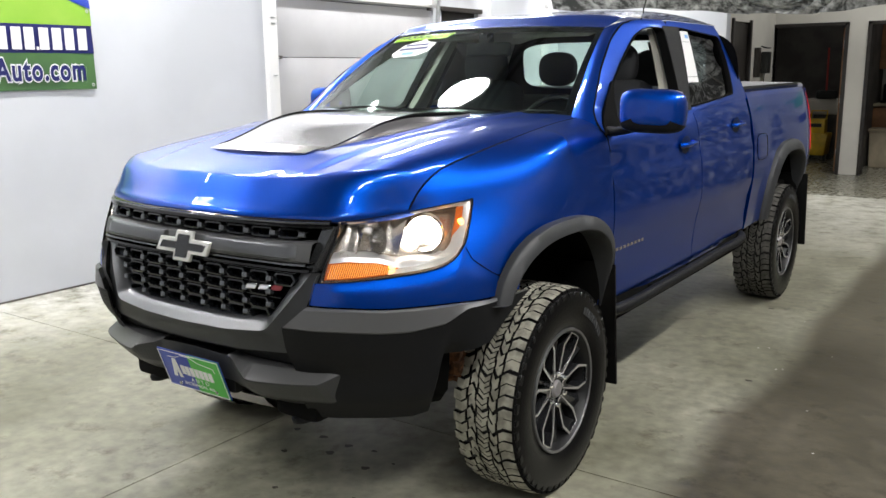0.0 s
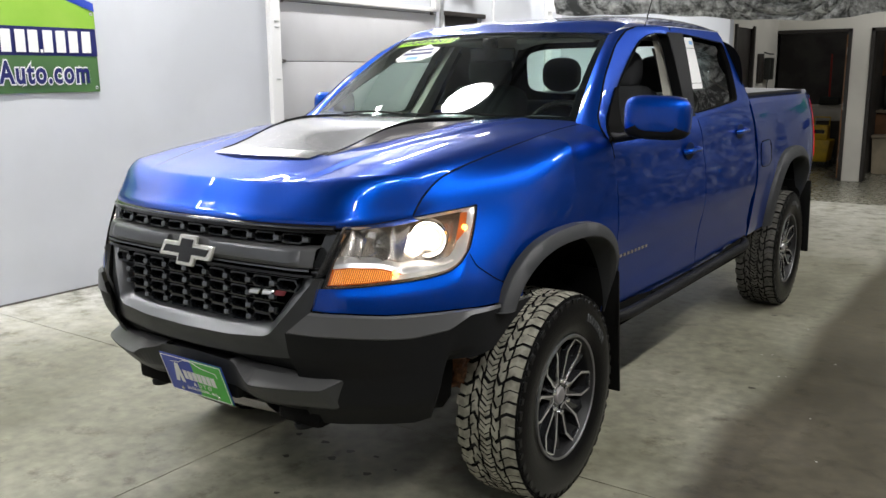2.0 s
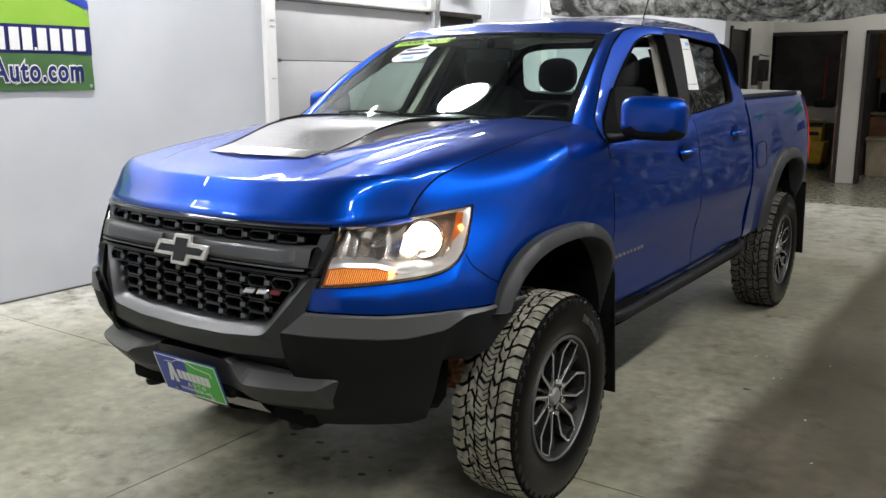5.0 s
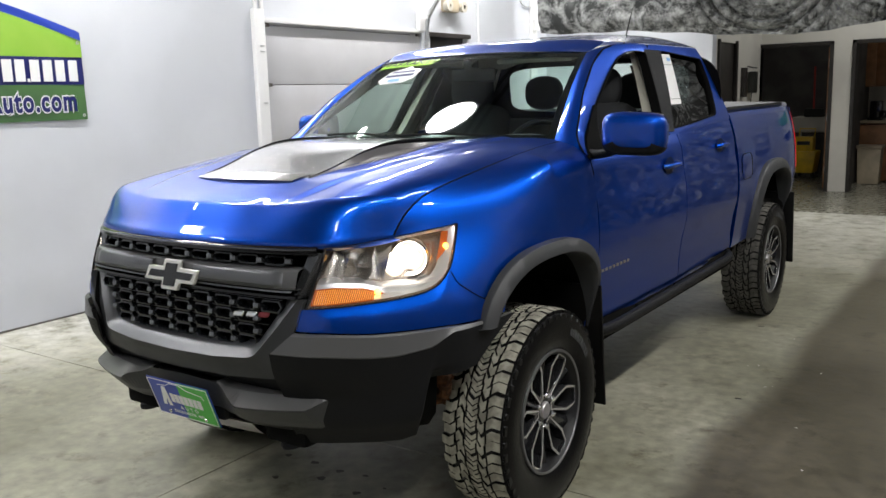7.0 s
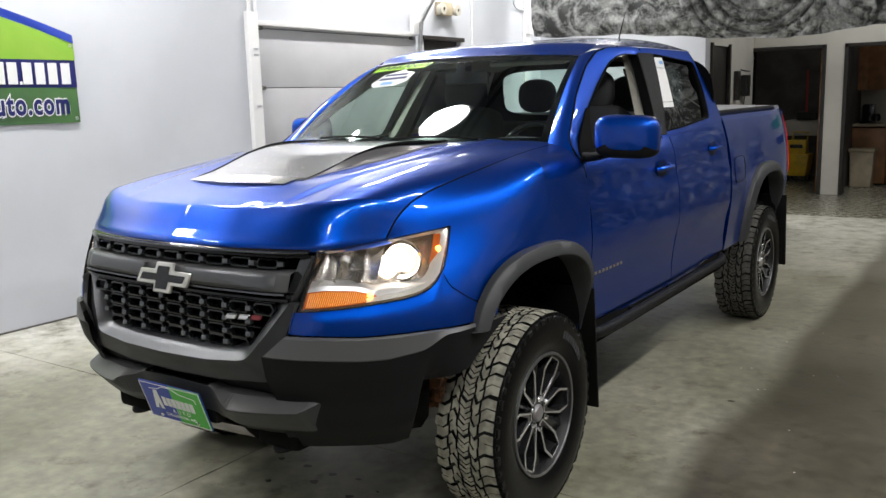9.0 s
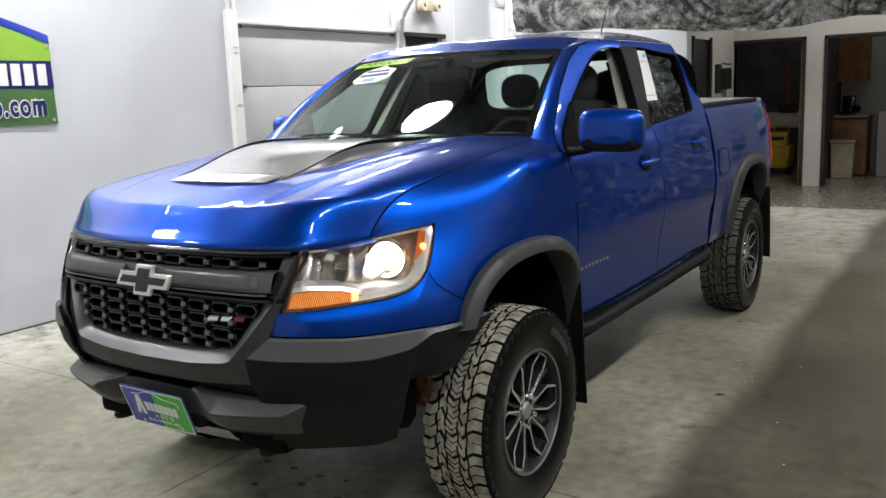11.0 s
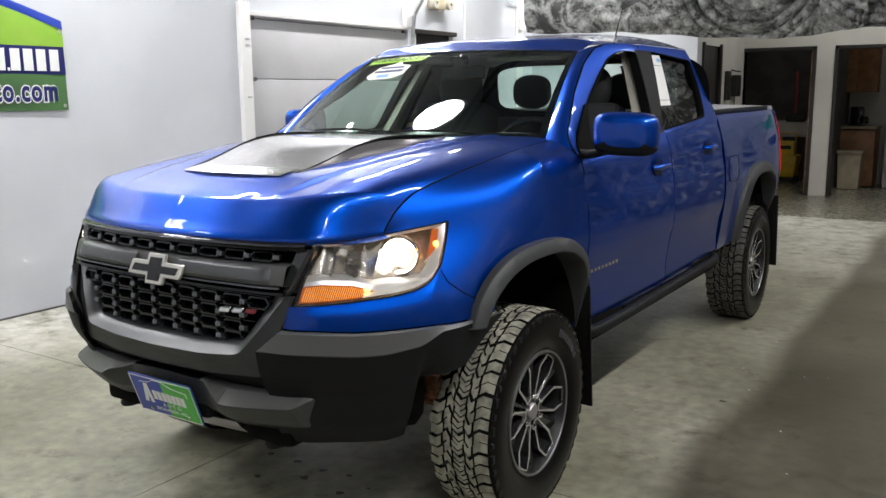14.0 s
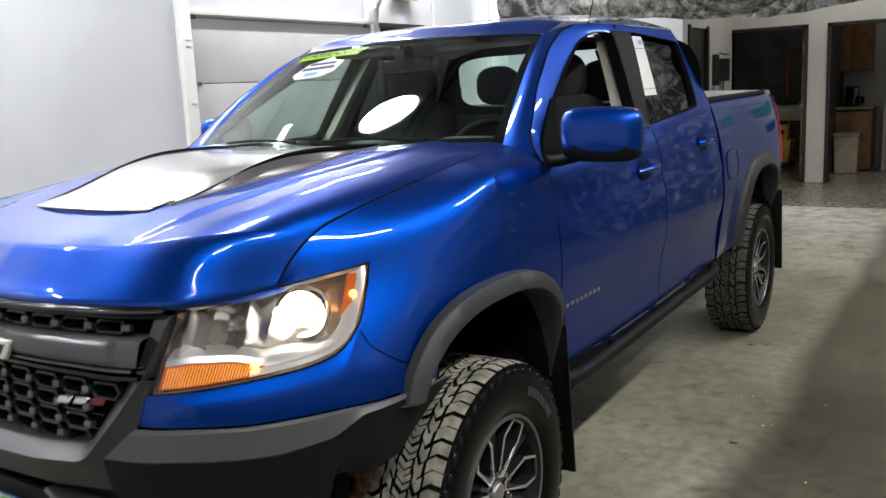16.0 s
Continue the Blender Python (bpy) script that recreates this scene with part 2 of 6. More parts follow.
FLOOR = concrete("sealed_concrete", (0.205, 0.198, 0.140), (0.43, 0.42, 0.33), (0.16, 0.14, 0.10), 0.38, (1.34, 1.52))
FLOORB = concrete("dark_polished_concrete", (0.18, 0.172, 0.13), (0.27, 0.26, 0.205), (0.10, 0.09, 0.06), 0.25)


def marbled(name, dark, light, lo, hi):
    m = bpy.data.materials.new(name)
    m.use_nodes = True
    t = m.node_tree
    b = t.nodes["Principled BSDF"]
    co = t.nodes.new("ShaderNodeTexCoord")
    n, n2 = t.nodes.new("ShaderNodeTexNoise"), t.nodes.new("ShaderNodeTexNoise")
    n.inputs["Scale"].default_value, n.inputs["Detail"].default_value, n.inputs["Distortion"].default_value = 3.2, 11, 2.2
    n2.inputs["Scale"].default_value, n2.inputs["Detail"].default_value = 30, 10
    mix = t.nodes.new("ShaderNodeMath")
    mix.operation = "MULTIPLY_ADD"
    mix.inputs[1].default_value = 0.38
    for q in (n, n2):
        t.links.new(co.outputs["Object"], q.inputs["Vector"])
    t.links.new(n2.outputs["Fac"], mix.inputs[0])
    t.links.new(n.outputs["Fac"], mix.inputs[2])
    r = t.nodes.new("ShaderNodeValToRGB")
    r.color_ramp.elements[0].position, r.color_ramp.elements[1].position = lo, hi
    r.color_ramp.elements[0].color, r.color_ramp.elements[1].color = (dark, dark * 1.08, dark * 1.04, 1), (light, light * 1.02, light, 1)
    t.links.new(mix.outputs[0], r.inputs[0])
    t.links.new(r.outputs[0], b.inputs["Base Color"])
    b.inputs["Roughness"].default_value = 0.45
    return m


MUSLIN = marbled("mottled_grey_muslin", 0.028, 0.50, 0.58, 0.92)
# same muslin toned darker so the unseen curtains reflect dimly in the doors
CURTAIN = marbled("mottled_dark_muslin", 0.010, 0.60, 0.68, 0.98)


# ---- mesh helpers ----
def part(name, bm, mat, parent=None, label="", smooth=True):
    me = bpy.data.meshes.new(name)
    bmesh.ops.recalc_face_normals(bm, faces=bm.faces)
    bm.to_mesh(me)
    bm.free()
    for p in me.polygons:
        p.use_smooth = smooth
    if smooth:
        me.set_sharp_from_angle(angle=radians(38))
    me.materials.append(mat)
    ob = new(name, me)
    ob.parent = parent
    return tagged(ob, label)


def thing(name, label, category, at=(0, 0, 0), group="", kind=""):
    ob = new(name)
    ob.location = at
    return tagged(ob, label, category, group, kind)


def grid(rows, bm=None, flip=False, close=False):
    """A sheet through rows of points."""
    bm = bm or bmesh.new()
    vs = [[bm.verts.new(p) for p in r] for r in rows]
    n = len(rows[0])
    for a, b in zip(vs, vs[1:]):
        for i in range(n if close else n - 1):
            j = (i + 1) % n
            q = (a[i], a[j], b[j], b[i])
            if len(set(q)) == 4:
                bm.faces.new(q[::-1] if flip else q)
    return bm


def mirrored(bm):
    """Adds the copy on the other side of the truck."""
    geo = bmesh.ops.duplicate(bm, geom=bm.verts[:] + bm.edges[:] + bm.faces[:])["geom"]
    for v in geo:
        if isinstance(v, bmesh.types.BMVert):
            v.co.x = -v.co.x
    return bm


def other(bm):
    for v in bm.verts:
        v.co.x = -v.co.x
    return bm


def thicken(bm, d):
    bmesh.ops.recalc_face_normals(bm, faces=bm.faces)
    bmesh.ops.solidify(bm, geom=bm.faces[:], thickness=d)
    return bm


def box(sx, sy, sz, at=(0, 0, 0), bevel=0.0, seg=2, turn=None, bm=None):
    b = bmesh.new()
    bmesh.ops.create_cube(b, size=1, matrix=Matrix.Diagonal((sx, sy, sz, 1)))
    if bevel:
        bmesh.ops.bevel(b, geom=b.edges[:], offset=bevel, segments=seg, profile=0.6, affect="EDGES")
    m = Matrix.Translation(at) @ (turn or Matrix())
    bmesh.ops.transform(b, matrix=m, verts=b.verts)
    if bm is None:
        return b
    join(bm, b)
    return bm


def join(bm, b):
    me = bpy.data.meshes.new("t")
    b.to_mesh(me)
    b.free()
    bm.from_mesh(me)
    bpy.data.meshes.remove(me)
    return bm


def prism(pts, depth, m=None, bevel=0.0, bm=None):
    """An outline in x, y pulled up along z by depth, then placed by m."""
    b = bmesh.new()
    f = b.faces.new([b.verts.new((x, y, 0)) for x, y in pts])
    up = bmesh.ops.extrude_face_region(b, geom=[f])["geom"]
    bmesh.ops.translate(b, vec=(0, 0, depth), verts=[v for v in up if isinstance(v, bmesh.types.BMVert)])
    if bevel:
        bmesh.ops.bevel(b, geom=b.edges[:], offset=bevel, segments=1, affect="EDGES")
    if m is not None:
        bmesh.ops.transform(b, matrix=m, verts=b.verts)
    if bm is None:
        return b
    return join(bm, b)


def tube(path, r, n=10, bm=None, squash=1.0):
    """A round bar along a path; r is one radius or one for each point."""
    bm = bm or bmesh.new()
    path = [Vector(p) for p in path]
    rows = []
    for i, p in enumerate(path):
        d = (path[min(i + 1, len(path) - 1)] - path[max(i - 1, 0)]).normalized()
        a = d.orthogonal().normalized() if abs(d.z) > 0.95 else d.cross(Vector((0, 0, 1))).normalized()
        b = d.cross(a)
        rr = r[i] if isinstance(r, (list, tuple)) else r
        rows.append([p + a * rr * math.cos(k * 2 * math.pi / n) + b * rr * squash * math.sin(k * 2 * math.pi / n) for k in range(n)])
    grid(rows, bm, close=True)
    bm.verts.ensure_lookup_table()
    m = len(bm.verts)
    bm.faces.new([bm.verts[m - n + k] for k in range(n)])
    bm.faces.new([bm.verts[m - n * len(path) + k] for k in range(n)][::-1])
    return bm


def lathe(profile, n=48, bm=None):
    """Profile of (axial x, radius) turned about the x axis."""
    bm = bm or bmesh.new()
    rows = [[(x, r * math.cos(k * 2 * math.pi / n), r * math.sin(k * 2 * math.pi / n)) for k in range(n)] for x, r in profile]
    return grid(rows, bm, close=True)


def spline(pts, t):
    """Catmull-Rom through the points; t counts points."""
    n = len(pts)
    i = max(0, min(n - 2, int(math.floor(t))))
    f = t - i
    p1, p2 = pts[i], pts[i + 1]
    p0 = pts[i - 1] if i > 0 else tuple(2 * a - b for a, b in zip(p1, p2))
    p3 = pts[i + 2] if i + 2 < n else tuple(2 * b - a for a, b in zip(p1, p2))
    return tuple(0.5 * (2 * b + f * (c - a) + f * f * (2 * a - 5 * b + 4 * c - d) + f ** 3 * (3 * b - a - 3 * c + d)) for a, b, c, d in zip(p0, p1, p2, p3))


def table(keys, x):
    """Smooth value of y(x) from a few (x, y) keys."""
    if x <= keys[0][0]:
        return keys[0][1]
    for i in range(len(keys) - 1):
        (x1, y1), (x2, y2) = keys[i], keys[i + 1]
        if x <= x2:
            x0, y0 = keys[i - 1] if i else (2 * x1 - x2, 2 * y1 - y2)
            x3, y3 = keys[i + 2] if i + 2 < len(keys) else (2 * x2 - x1, 2 * y2 - y1)
            m1, m2 = (y2 - y0) / (x2 - x0) * (x2 - x1), (y3 - y1) / (x3 - x1) * (x2 - x1)
            f = (x - x1) / (x2 - x1)
            return (2 * f ** 3 - 3 * f * f + 1) * y1 + (f ** 3 - 2 * f * f + f) * m1 + (3 * f * f - 2 * f ** 3) * y2 + (f ** 3 - f * f) * m2
    return keys[-1][1]


def lin(keys, x):
    return float(np.interp(x, [k[0] for k in keys], [k[1] for k in keys]))


def ease(a, b, x):
    f = max(0.0, min(1.0, (x - a) / (b - a)))
    return f * f * (3 - 2 * f)


def lerp(a, b, f):
    return a + (b - a) * f


def steps(a, b, n):
    return [a + (b - a) * i / n for i in range(n + 1)]


# ---- the room ----
WX = -3.50          # garage-door wall
NY = 8.40           # wall beside the opening to the back rooms
BY = 10.70           # wall with the two doorways
SX = -1.17          # side wall of the passage


def slab(name, x0, x1, y0, y1, z0, z1, mat, kind="structure", label="", category="", parent=None):
    ob = part(name, box(x1 - x0, y1 - y0, z1 - z0, ((x0 + x1) / 2, (y0 + y1) / 2, (z0 + z1) / 2)), mat, parent, smooth=False)
    return tagged(ob, label, category, "", kind) if parent is None else ob


DRIPS = [(-0.31, -0.16), (-0.01, -0.17), (0.18, -0.29), (0.25, -0.20), (-0.03, -0.26), (-0.16, -0.16), (0.11, -0.15), (-0.2, -0.35), (0.3, -0.5), (0.0, -0.6), (1.15, 1.5), (0.9, 2.9)]
CHIPS = [(1.05, 2.05), (1.10, 2.08), (1.42, 2.10), (1.53, 2.15), (1.48, 1.25), (1.22, 1.74), (1.25, 1.76), (1.8, 2.6), (1.3, 3.0), (1.9, 1.9), (1.6, 0.8), (1.15, 2.7), (2.1, 3.2)]
OILM = material("oil_stain", (0.05, 0.042, 0.03), 0.35)


def room():
    floor = thing("floor", "grey sealed concrete floor with saw-cut joints and oil stains", "floor", kind="structure")
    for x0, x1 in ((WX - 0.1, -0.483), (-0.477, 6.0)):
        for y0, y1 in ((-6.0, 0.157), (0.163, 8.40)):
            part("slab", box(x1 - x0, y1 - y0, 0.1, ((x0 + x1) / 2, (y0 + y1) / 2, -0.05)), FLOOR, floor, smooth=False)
    part("joint_bed", box(9.8, 14.4, 0.05, (1.0, 1.2, -0.035)), LINER, floor, smooth=False)
    slab("floor_back", WX - 0.1, 6.0, 8.403, 15.0, -0.1, -0.002, FLOORB, label="darker polished concrete floor of the passage behind", category="floor")
    slab("ceiling", WX - 0.1, 6.0, -6.0, 15.0, CEIL, CEIL + 0.1, CEILM, label="dark painted ceiling of the workshop", category="ceiling")

    # garage-door wall, with the door opening and a brown door
    gy0, gy1, dy0, dy1 = 2.97, 5.40, 5.56, 6.33
    w = thing("wall_west", "light grey painted workshop wall", "wall", kind="structure")
    for y0, y1, z0, z1 in ((-6.0, gy0, 0, CEIL), (gy0, gy1, 2.21, CEIL), (gy1, dy0, 0, CEIL), (dy0, dy1, 2.20, CEIL), (dy1, NY + 0.2, 0, CEIL)):
        part("wall_panel", box(0.16, y1 - y0, z1 - z0, (WX - 0.08, (y0 + y1) / 2, (z0 + z1) / 2)), WALL, w, smooth=False)
    d = thing("garage_door", "grey sectional steel garage door, closed", "garage door", kind="structure")
    joints = (0.02, 0.60, 1.13, 1.66, 2.19, 2.30)
    for z0, z1 in zip(joints, joints[1:]):
        part("door_section", box(0.045, gy1 - gy0 + 0.06, z1 - z0 - 0.007, (WX - 0.050, (gy0 + gy1) / 2, (z0 + z1) / 2), 0.006), GDOOR, d)
    for y in (gy0 + 0.05, gy1 - 0.05):
        for z in joints[1:5]:
            hinge = part("roller_hinge", box(0.02, 0.075, 0.030, (WX - 0.017, y, z), 0.006), DARK, d)
            part("roller_stem", tube([(WX - 0.012, y, z), (WX - 0.004, y - 0.06 if y < 4 else y + 0.06, z)], 0.006, 8), STEEL, hinge)
    part("head_trim", box(0.03, gy1 - gy0 + 0.02, 0.042, (WX + 0.017, (gy0 + gy1) / 2, 2.229), 0.006), WHITE, w)
    tr = thing("door_jamb", "white painted timber garage door jamb", "door jamb", kind="structure")
    part("board", box(0.05, 0.125, 2.32, (WX + 0.028, gy0 - 0.088, 1.16), 0.006), WHITE, tr)
    for y in (gy0 - 0.095, gy0 - 0.02):
        part("upper_strip", box(0.02, 0.035, CEIL - 2.325, (WX + 0.013, y, (CEIL + 2.325) / 2), 0.004), WHITE, tr)
    for z in (2.00, 1.95, 1.50, 0.9):
        part("bracket", box(0.006, 0.05, 0.012, (WX + 0.056, gy0 - 0.075, z), 0.002), STEEL, tr)
    part("weather_strip", box(0.05, 0.024, 2.20, (WX + 0.0, gy0 - 0.011, 1.10), 0.003), DARK, tr, "dark rubber weather strip")
    rail = thing("door_track", "galvanised steel vertical garage door track", "door track", kind="structure")
    run = [spline([(WX + 0.06, gy1 + 0.01, 0.02), (WX + 0.06, gy1 + 0.01, 1.2), (WX + 0.06, gy1 + 0.01, 2.15), (WX + 0.16, gy1 + 0.01, 2.48), (WX + 0.55, gy1 + 0.01, 2.76), (WX + 1.6, gy1 + 0.01, 2.86)], t) for t in steps(0, 5, 40)]
    part("channel", tube(run, 0.024, 8), STEEL, rail)
    part("channel_lip", tube([(x + 0.02, y - 0.03, z) for x, y, z in run], 0.010, 6), STEEL, rail)
    part("angle", box(0.03, 0.05, 2.1, (WX + 0.017, gy1 + 0.075, 1.07), 0.003), WHITE, rail)
    part("sensor_box", box(0.06, 0.13, 0.235, (WX + 0.032, gy1 - 0.045, 2.345), 0.01), WHITE, rail)
    b = thing("door_1", "dark brown painted steel side door, closed", "door", kind="structure")
    part("door_leaf", box(0.05, dy1 - dy0, 2.20, (WX - 0.08, (dy0 + dy1) / 2, 1.10), 0.004), BROWNF, b)
    part("door_frame", box(0.03, dy1 - dy0 + 0.10, 0.05, (WX + 0.017, (dy0 + dy1) / 2, 2.205), 0.004), BROWNF, b)
    em = thing("emergency_light", "beige wall emergency light with two lamp heads", "emergency light")
    part("housing", box(0.09, 0.25, 0.15, (WX + 0.047, 5.92, 2.54), 0.015), BEIGE, em)
    for y in (5.80, 6.10):
        part("lamp_head", lathe([(0, 0.01), (0.0, 0.05), (0.03, 0.06), (0.07, 0.062), (0.072, 0.02)], 20), TRIMB, em).location = (WX + 0.06, y, 2.53)
    c = thing("conduit", "thin white electrical conduit on the wall", "conduit")
    part("pipe", tube([(WX + 0.02, 6.57, 1.0), (WX + 0.02, 6.57, CEIL - 0.02)], 0.012), WHITE, c)
    c2 = thing("corner_conduit", "white conduit casing with a junction box near the corner", "conduit")
    part("casing", box(0.03, 0.18, CEIL - 0.02, (WX + 0.017, 7.985, CEIL / 2), 0.006), WHITE, c2)
    part("junction_box", box(0.05, 0.11, 0.15, (WX + 0.06, 7.99, 2.42), 0.01), WHITE, c2)
    part("bend", tube([spline([(WX + 0.03, 7.58, 3.1), (WX + 0.03, 7.59, 2.77), (WX + 0.03, 7.69, 2.66), (WX + 0.03, 7.90, 2.65)], t) for t in steps(0, 3, 18)], 0.010, 8), STEEL, c2)

    slab("wall_north", WX, SX, NY, NY + 0.16, 0, CEIL, WALL, label="light painted wall beside the passage", category="wall")
    slab("trim", WX, WX + 0.008, -6.0, 2.75, 0.0, 0.012, DARK, label="thin dark dirt joint at the foot of the wall", category="trim")
    sw = thing("wall_passage", "cream painted passage wall with a dark door", "wall", kind="structure")
    for y0, y1, z0, z1 in ((NY + 0.16, 8.62, 0, CEIL), (8.62, 9.45, 2.1, CEIL), (9.45, BY, 0, CEIL)):
        part("wall_panel", box(0.14, y1 - y0, z1 - z0, (SX - 0.07, (y0 + y1) / 2, (z0 + z1) / 2)), BACKW, sw, smooth=False)
    d2 = thing("door_2", "dark brown door in the passage wall, closed", "door", kind="structure")
    part("door_leaf", box(0.05, 0.83, 2.1, (SX - 0.05, 9.035, 1.05), 0.004), BROWNF, d2)
    for y in (8.64, 9.43):
        part("door_frame", box(0.05, 0.06, 2.13, (SX + 0.004, y, 1.065), 0.004), BROWNF, d2)
    bw = thing("wall_back", "cream painted back wall with two doorways", "wall", kind="structure")
    for x0, x1, z0, z1 in ((SX, -1.22, 0, CEIL), (-1.22, -0.17, 2.12, CEIL), (-0.17, 0.07, 0, CEIL), (0.07, 1.10, 2.12, CEIL), (1.10, 6.0, 0, CEIL)):
        part("wall_panel", box(x1 - x0, 0.14, z1 - z0, ((x0 + x1) / 2, BY + 0.07, (z0 + z1) / 2)), BACKW, bw, smooth=False)
    for n, (x0, x1) in enumerate(((-1.22, -0.17), (0.07, 1.10))):
        f = thing("doorway_%d" % (n + 1), "open doorway with a dark brown steel frame", "doorway", kind="structure")
        for x in (x0 + 0.025, x1 - 0.025):
            part("frame_post", box(0.05, 0.20, 2.12, (x, BY + 0.07, 1.06), 0.005), BROWNF, f)
        part("frame_head", box(x1 - x0, 0.20, 0.05, ((x0 + x1) / 2, BY + 0.07, 2.095), 0.005), BROWNF, f)
    lf = thing("door_3", "open oak veneer door folded back into the room", "door", kind="structure")
    part("door_leaf", box(0.045, 0.86, 2.03, (-0.255, BY + 0.62, 1.03), 0.004), OAK, lf)
    for z in (0.3, 1.05, 1.82):
        part("hinge", box(0.03, 0.025, 0.11, (-0.245, BY + 0.18, z), 0.003), SATIN, lf)
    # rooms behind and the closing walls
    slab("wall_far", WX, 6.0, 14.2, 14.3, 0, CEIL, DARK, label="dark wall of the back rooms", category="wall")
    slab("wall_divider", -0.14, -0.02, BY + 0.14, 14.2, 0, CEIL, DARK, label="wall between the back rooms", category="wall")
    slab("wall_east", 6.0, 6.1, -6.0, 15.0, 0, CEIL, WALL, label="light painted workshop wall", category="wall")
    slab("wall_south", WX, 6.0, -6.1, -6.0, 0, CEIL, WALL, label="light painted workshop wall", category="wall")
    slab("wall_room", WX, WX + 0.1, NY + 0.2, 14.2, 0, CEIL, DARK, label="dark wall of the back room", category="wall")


room()

# ---- oil drips and paint chips on the floor ----
def spots(name, label, mat, places, size):
    rnd = random.Random(5)
    bm = bmesh.new()
    for x, y in places:
        r = size * rnd.uniform(0.5, 1.3)
        ph = rnd.uniform(0, 6)
        vs = [bm.verts.new((x + r * math.cos(a) * (1 + 0.25 * math.sin(3 * a + ph)), y + 0.8 * r * math.sin(a) * (1 + 0.2 * math.sin(2 * a + ph)), 0.004)) for a in steps(0, 2 * math.pi, 16)[:-1]]
        bm.faces.new(vs)
    tagged(part(name, bm, mat), label, "floor stain", kind="stuff")


spots("oil_drips", "small dark oil drips on the concrete floor", OILM, DRIPS, 0.016)
spots("paint_chips", "tiny pale paint chips on the concrete floor", WHITE, CHIPS, 0.0045)

# ---- hanging cloth ----
def cloth(name, label, x0, x1, drop, axis, at, top, mat):
    rows = []
    for k in steps(0, 1, 60):
        row = []
        for i in steps(0, 1, 380):
            x = lerp(x0, x1, i)
            low = drop(x)
            z = lerp(top, low, k)
            q = x + 0.9 * (1 - k) ** 1.5
            swag = math.exp(-((q - 1.15) / 0.75) ** 2)
            f = 0.10 * swag * (1 - abs(math.sin(8.5 * (q - 0.35 * k)))) + 0.03 * math.sin(x * 2.3 + 2.2 * k) + 0.05 * noise.noise((x * 1.5, k * 3, 3.3)) + 0.02 * noise.noise((x * 5, k * 9 + x * 2, 1)) + 0.05 * ease(0.9, 1, k)
            r = math.hypot((x + 0.36) * 0.92, z - 2.75)
            if axis == "x":
                f += 0.10 * (1 - abs(math.sin(math.pi * r / 0.12))) ** 2 * math.exp(-((r - 0.56) / 0.22) ** 2) + 0.012 * math.sin(31 * x + 9 * k) * noise.noise((x * 2, 5, k))
                r = math.hypot(x - 0.95, (z - 2.95) * 0.9)
                f += 0.06 * (1 - abs(math.sin(math.pi * (r + 0.03 * noise.noise((x * 2, z * 2, 8))) / 0.085))) ** 2 * math.exp(-((r - 0.62) / 0.2) ** 2)
            row.append((x, at + f * (0.3 + k), z) if axis == "x" else (at + f * (0.3 + k), x, z))
        rows.append(row)
    ob = part(name, thicken(grid(rows), 0.003), mat)
    return tagged(ob, label, "backdrop cloth")


cloth("backdrop_cloth", "mottled grey and black backdrop cloth gathered up in swags", -3.22, 1.88, lambda x: table([(-3.3, 2.29), (-2.8, 2.255), (-2.06, 2.24), (-1.35, 2.18), (-0.68, 2.12), (-0.07, 2.095), (0.25, 2.095), (0.52, 2.145), (0.9, 2.162), (1.9, 2.165)], x) + 0.008 * math.sin(x * 9), "x", 7.62, CEIL - 0.02, MUSLIN)
cloth("corner_curtain", "mottled dark grey backdrop cloth hanging to the floor", 1.90, 5.6, lambda x: 0.02, "x", 7.62, CEIL - 0.02, CURTAIN)
cloth("backdrop_curtain", "mottled dark grey backdrop cloth hanging to the floor", -5.6, 8.2, lambda x: 0.02, "y", 4.7, CEIL - 0.02, CURTAIN)


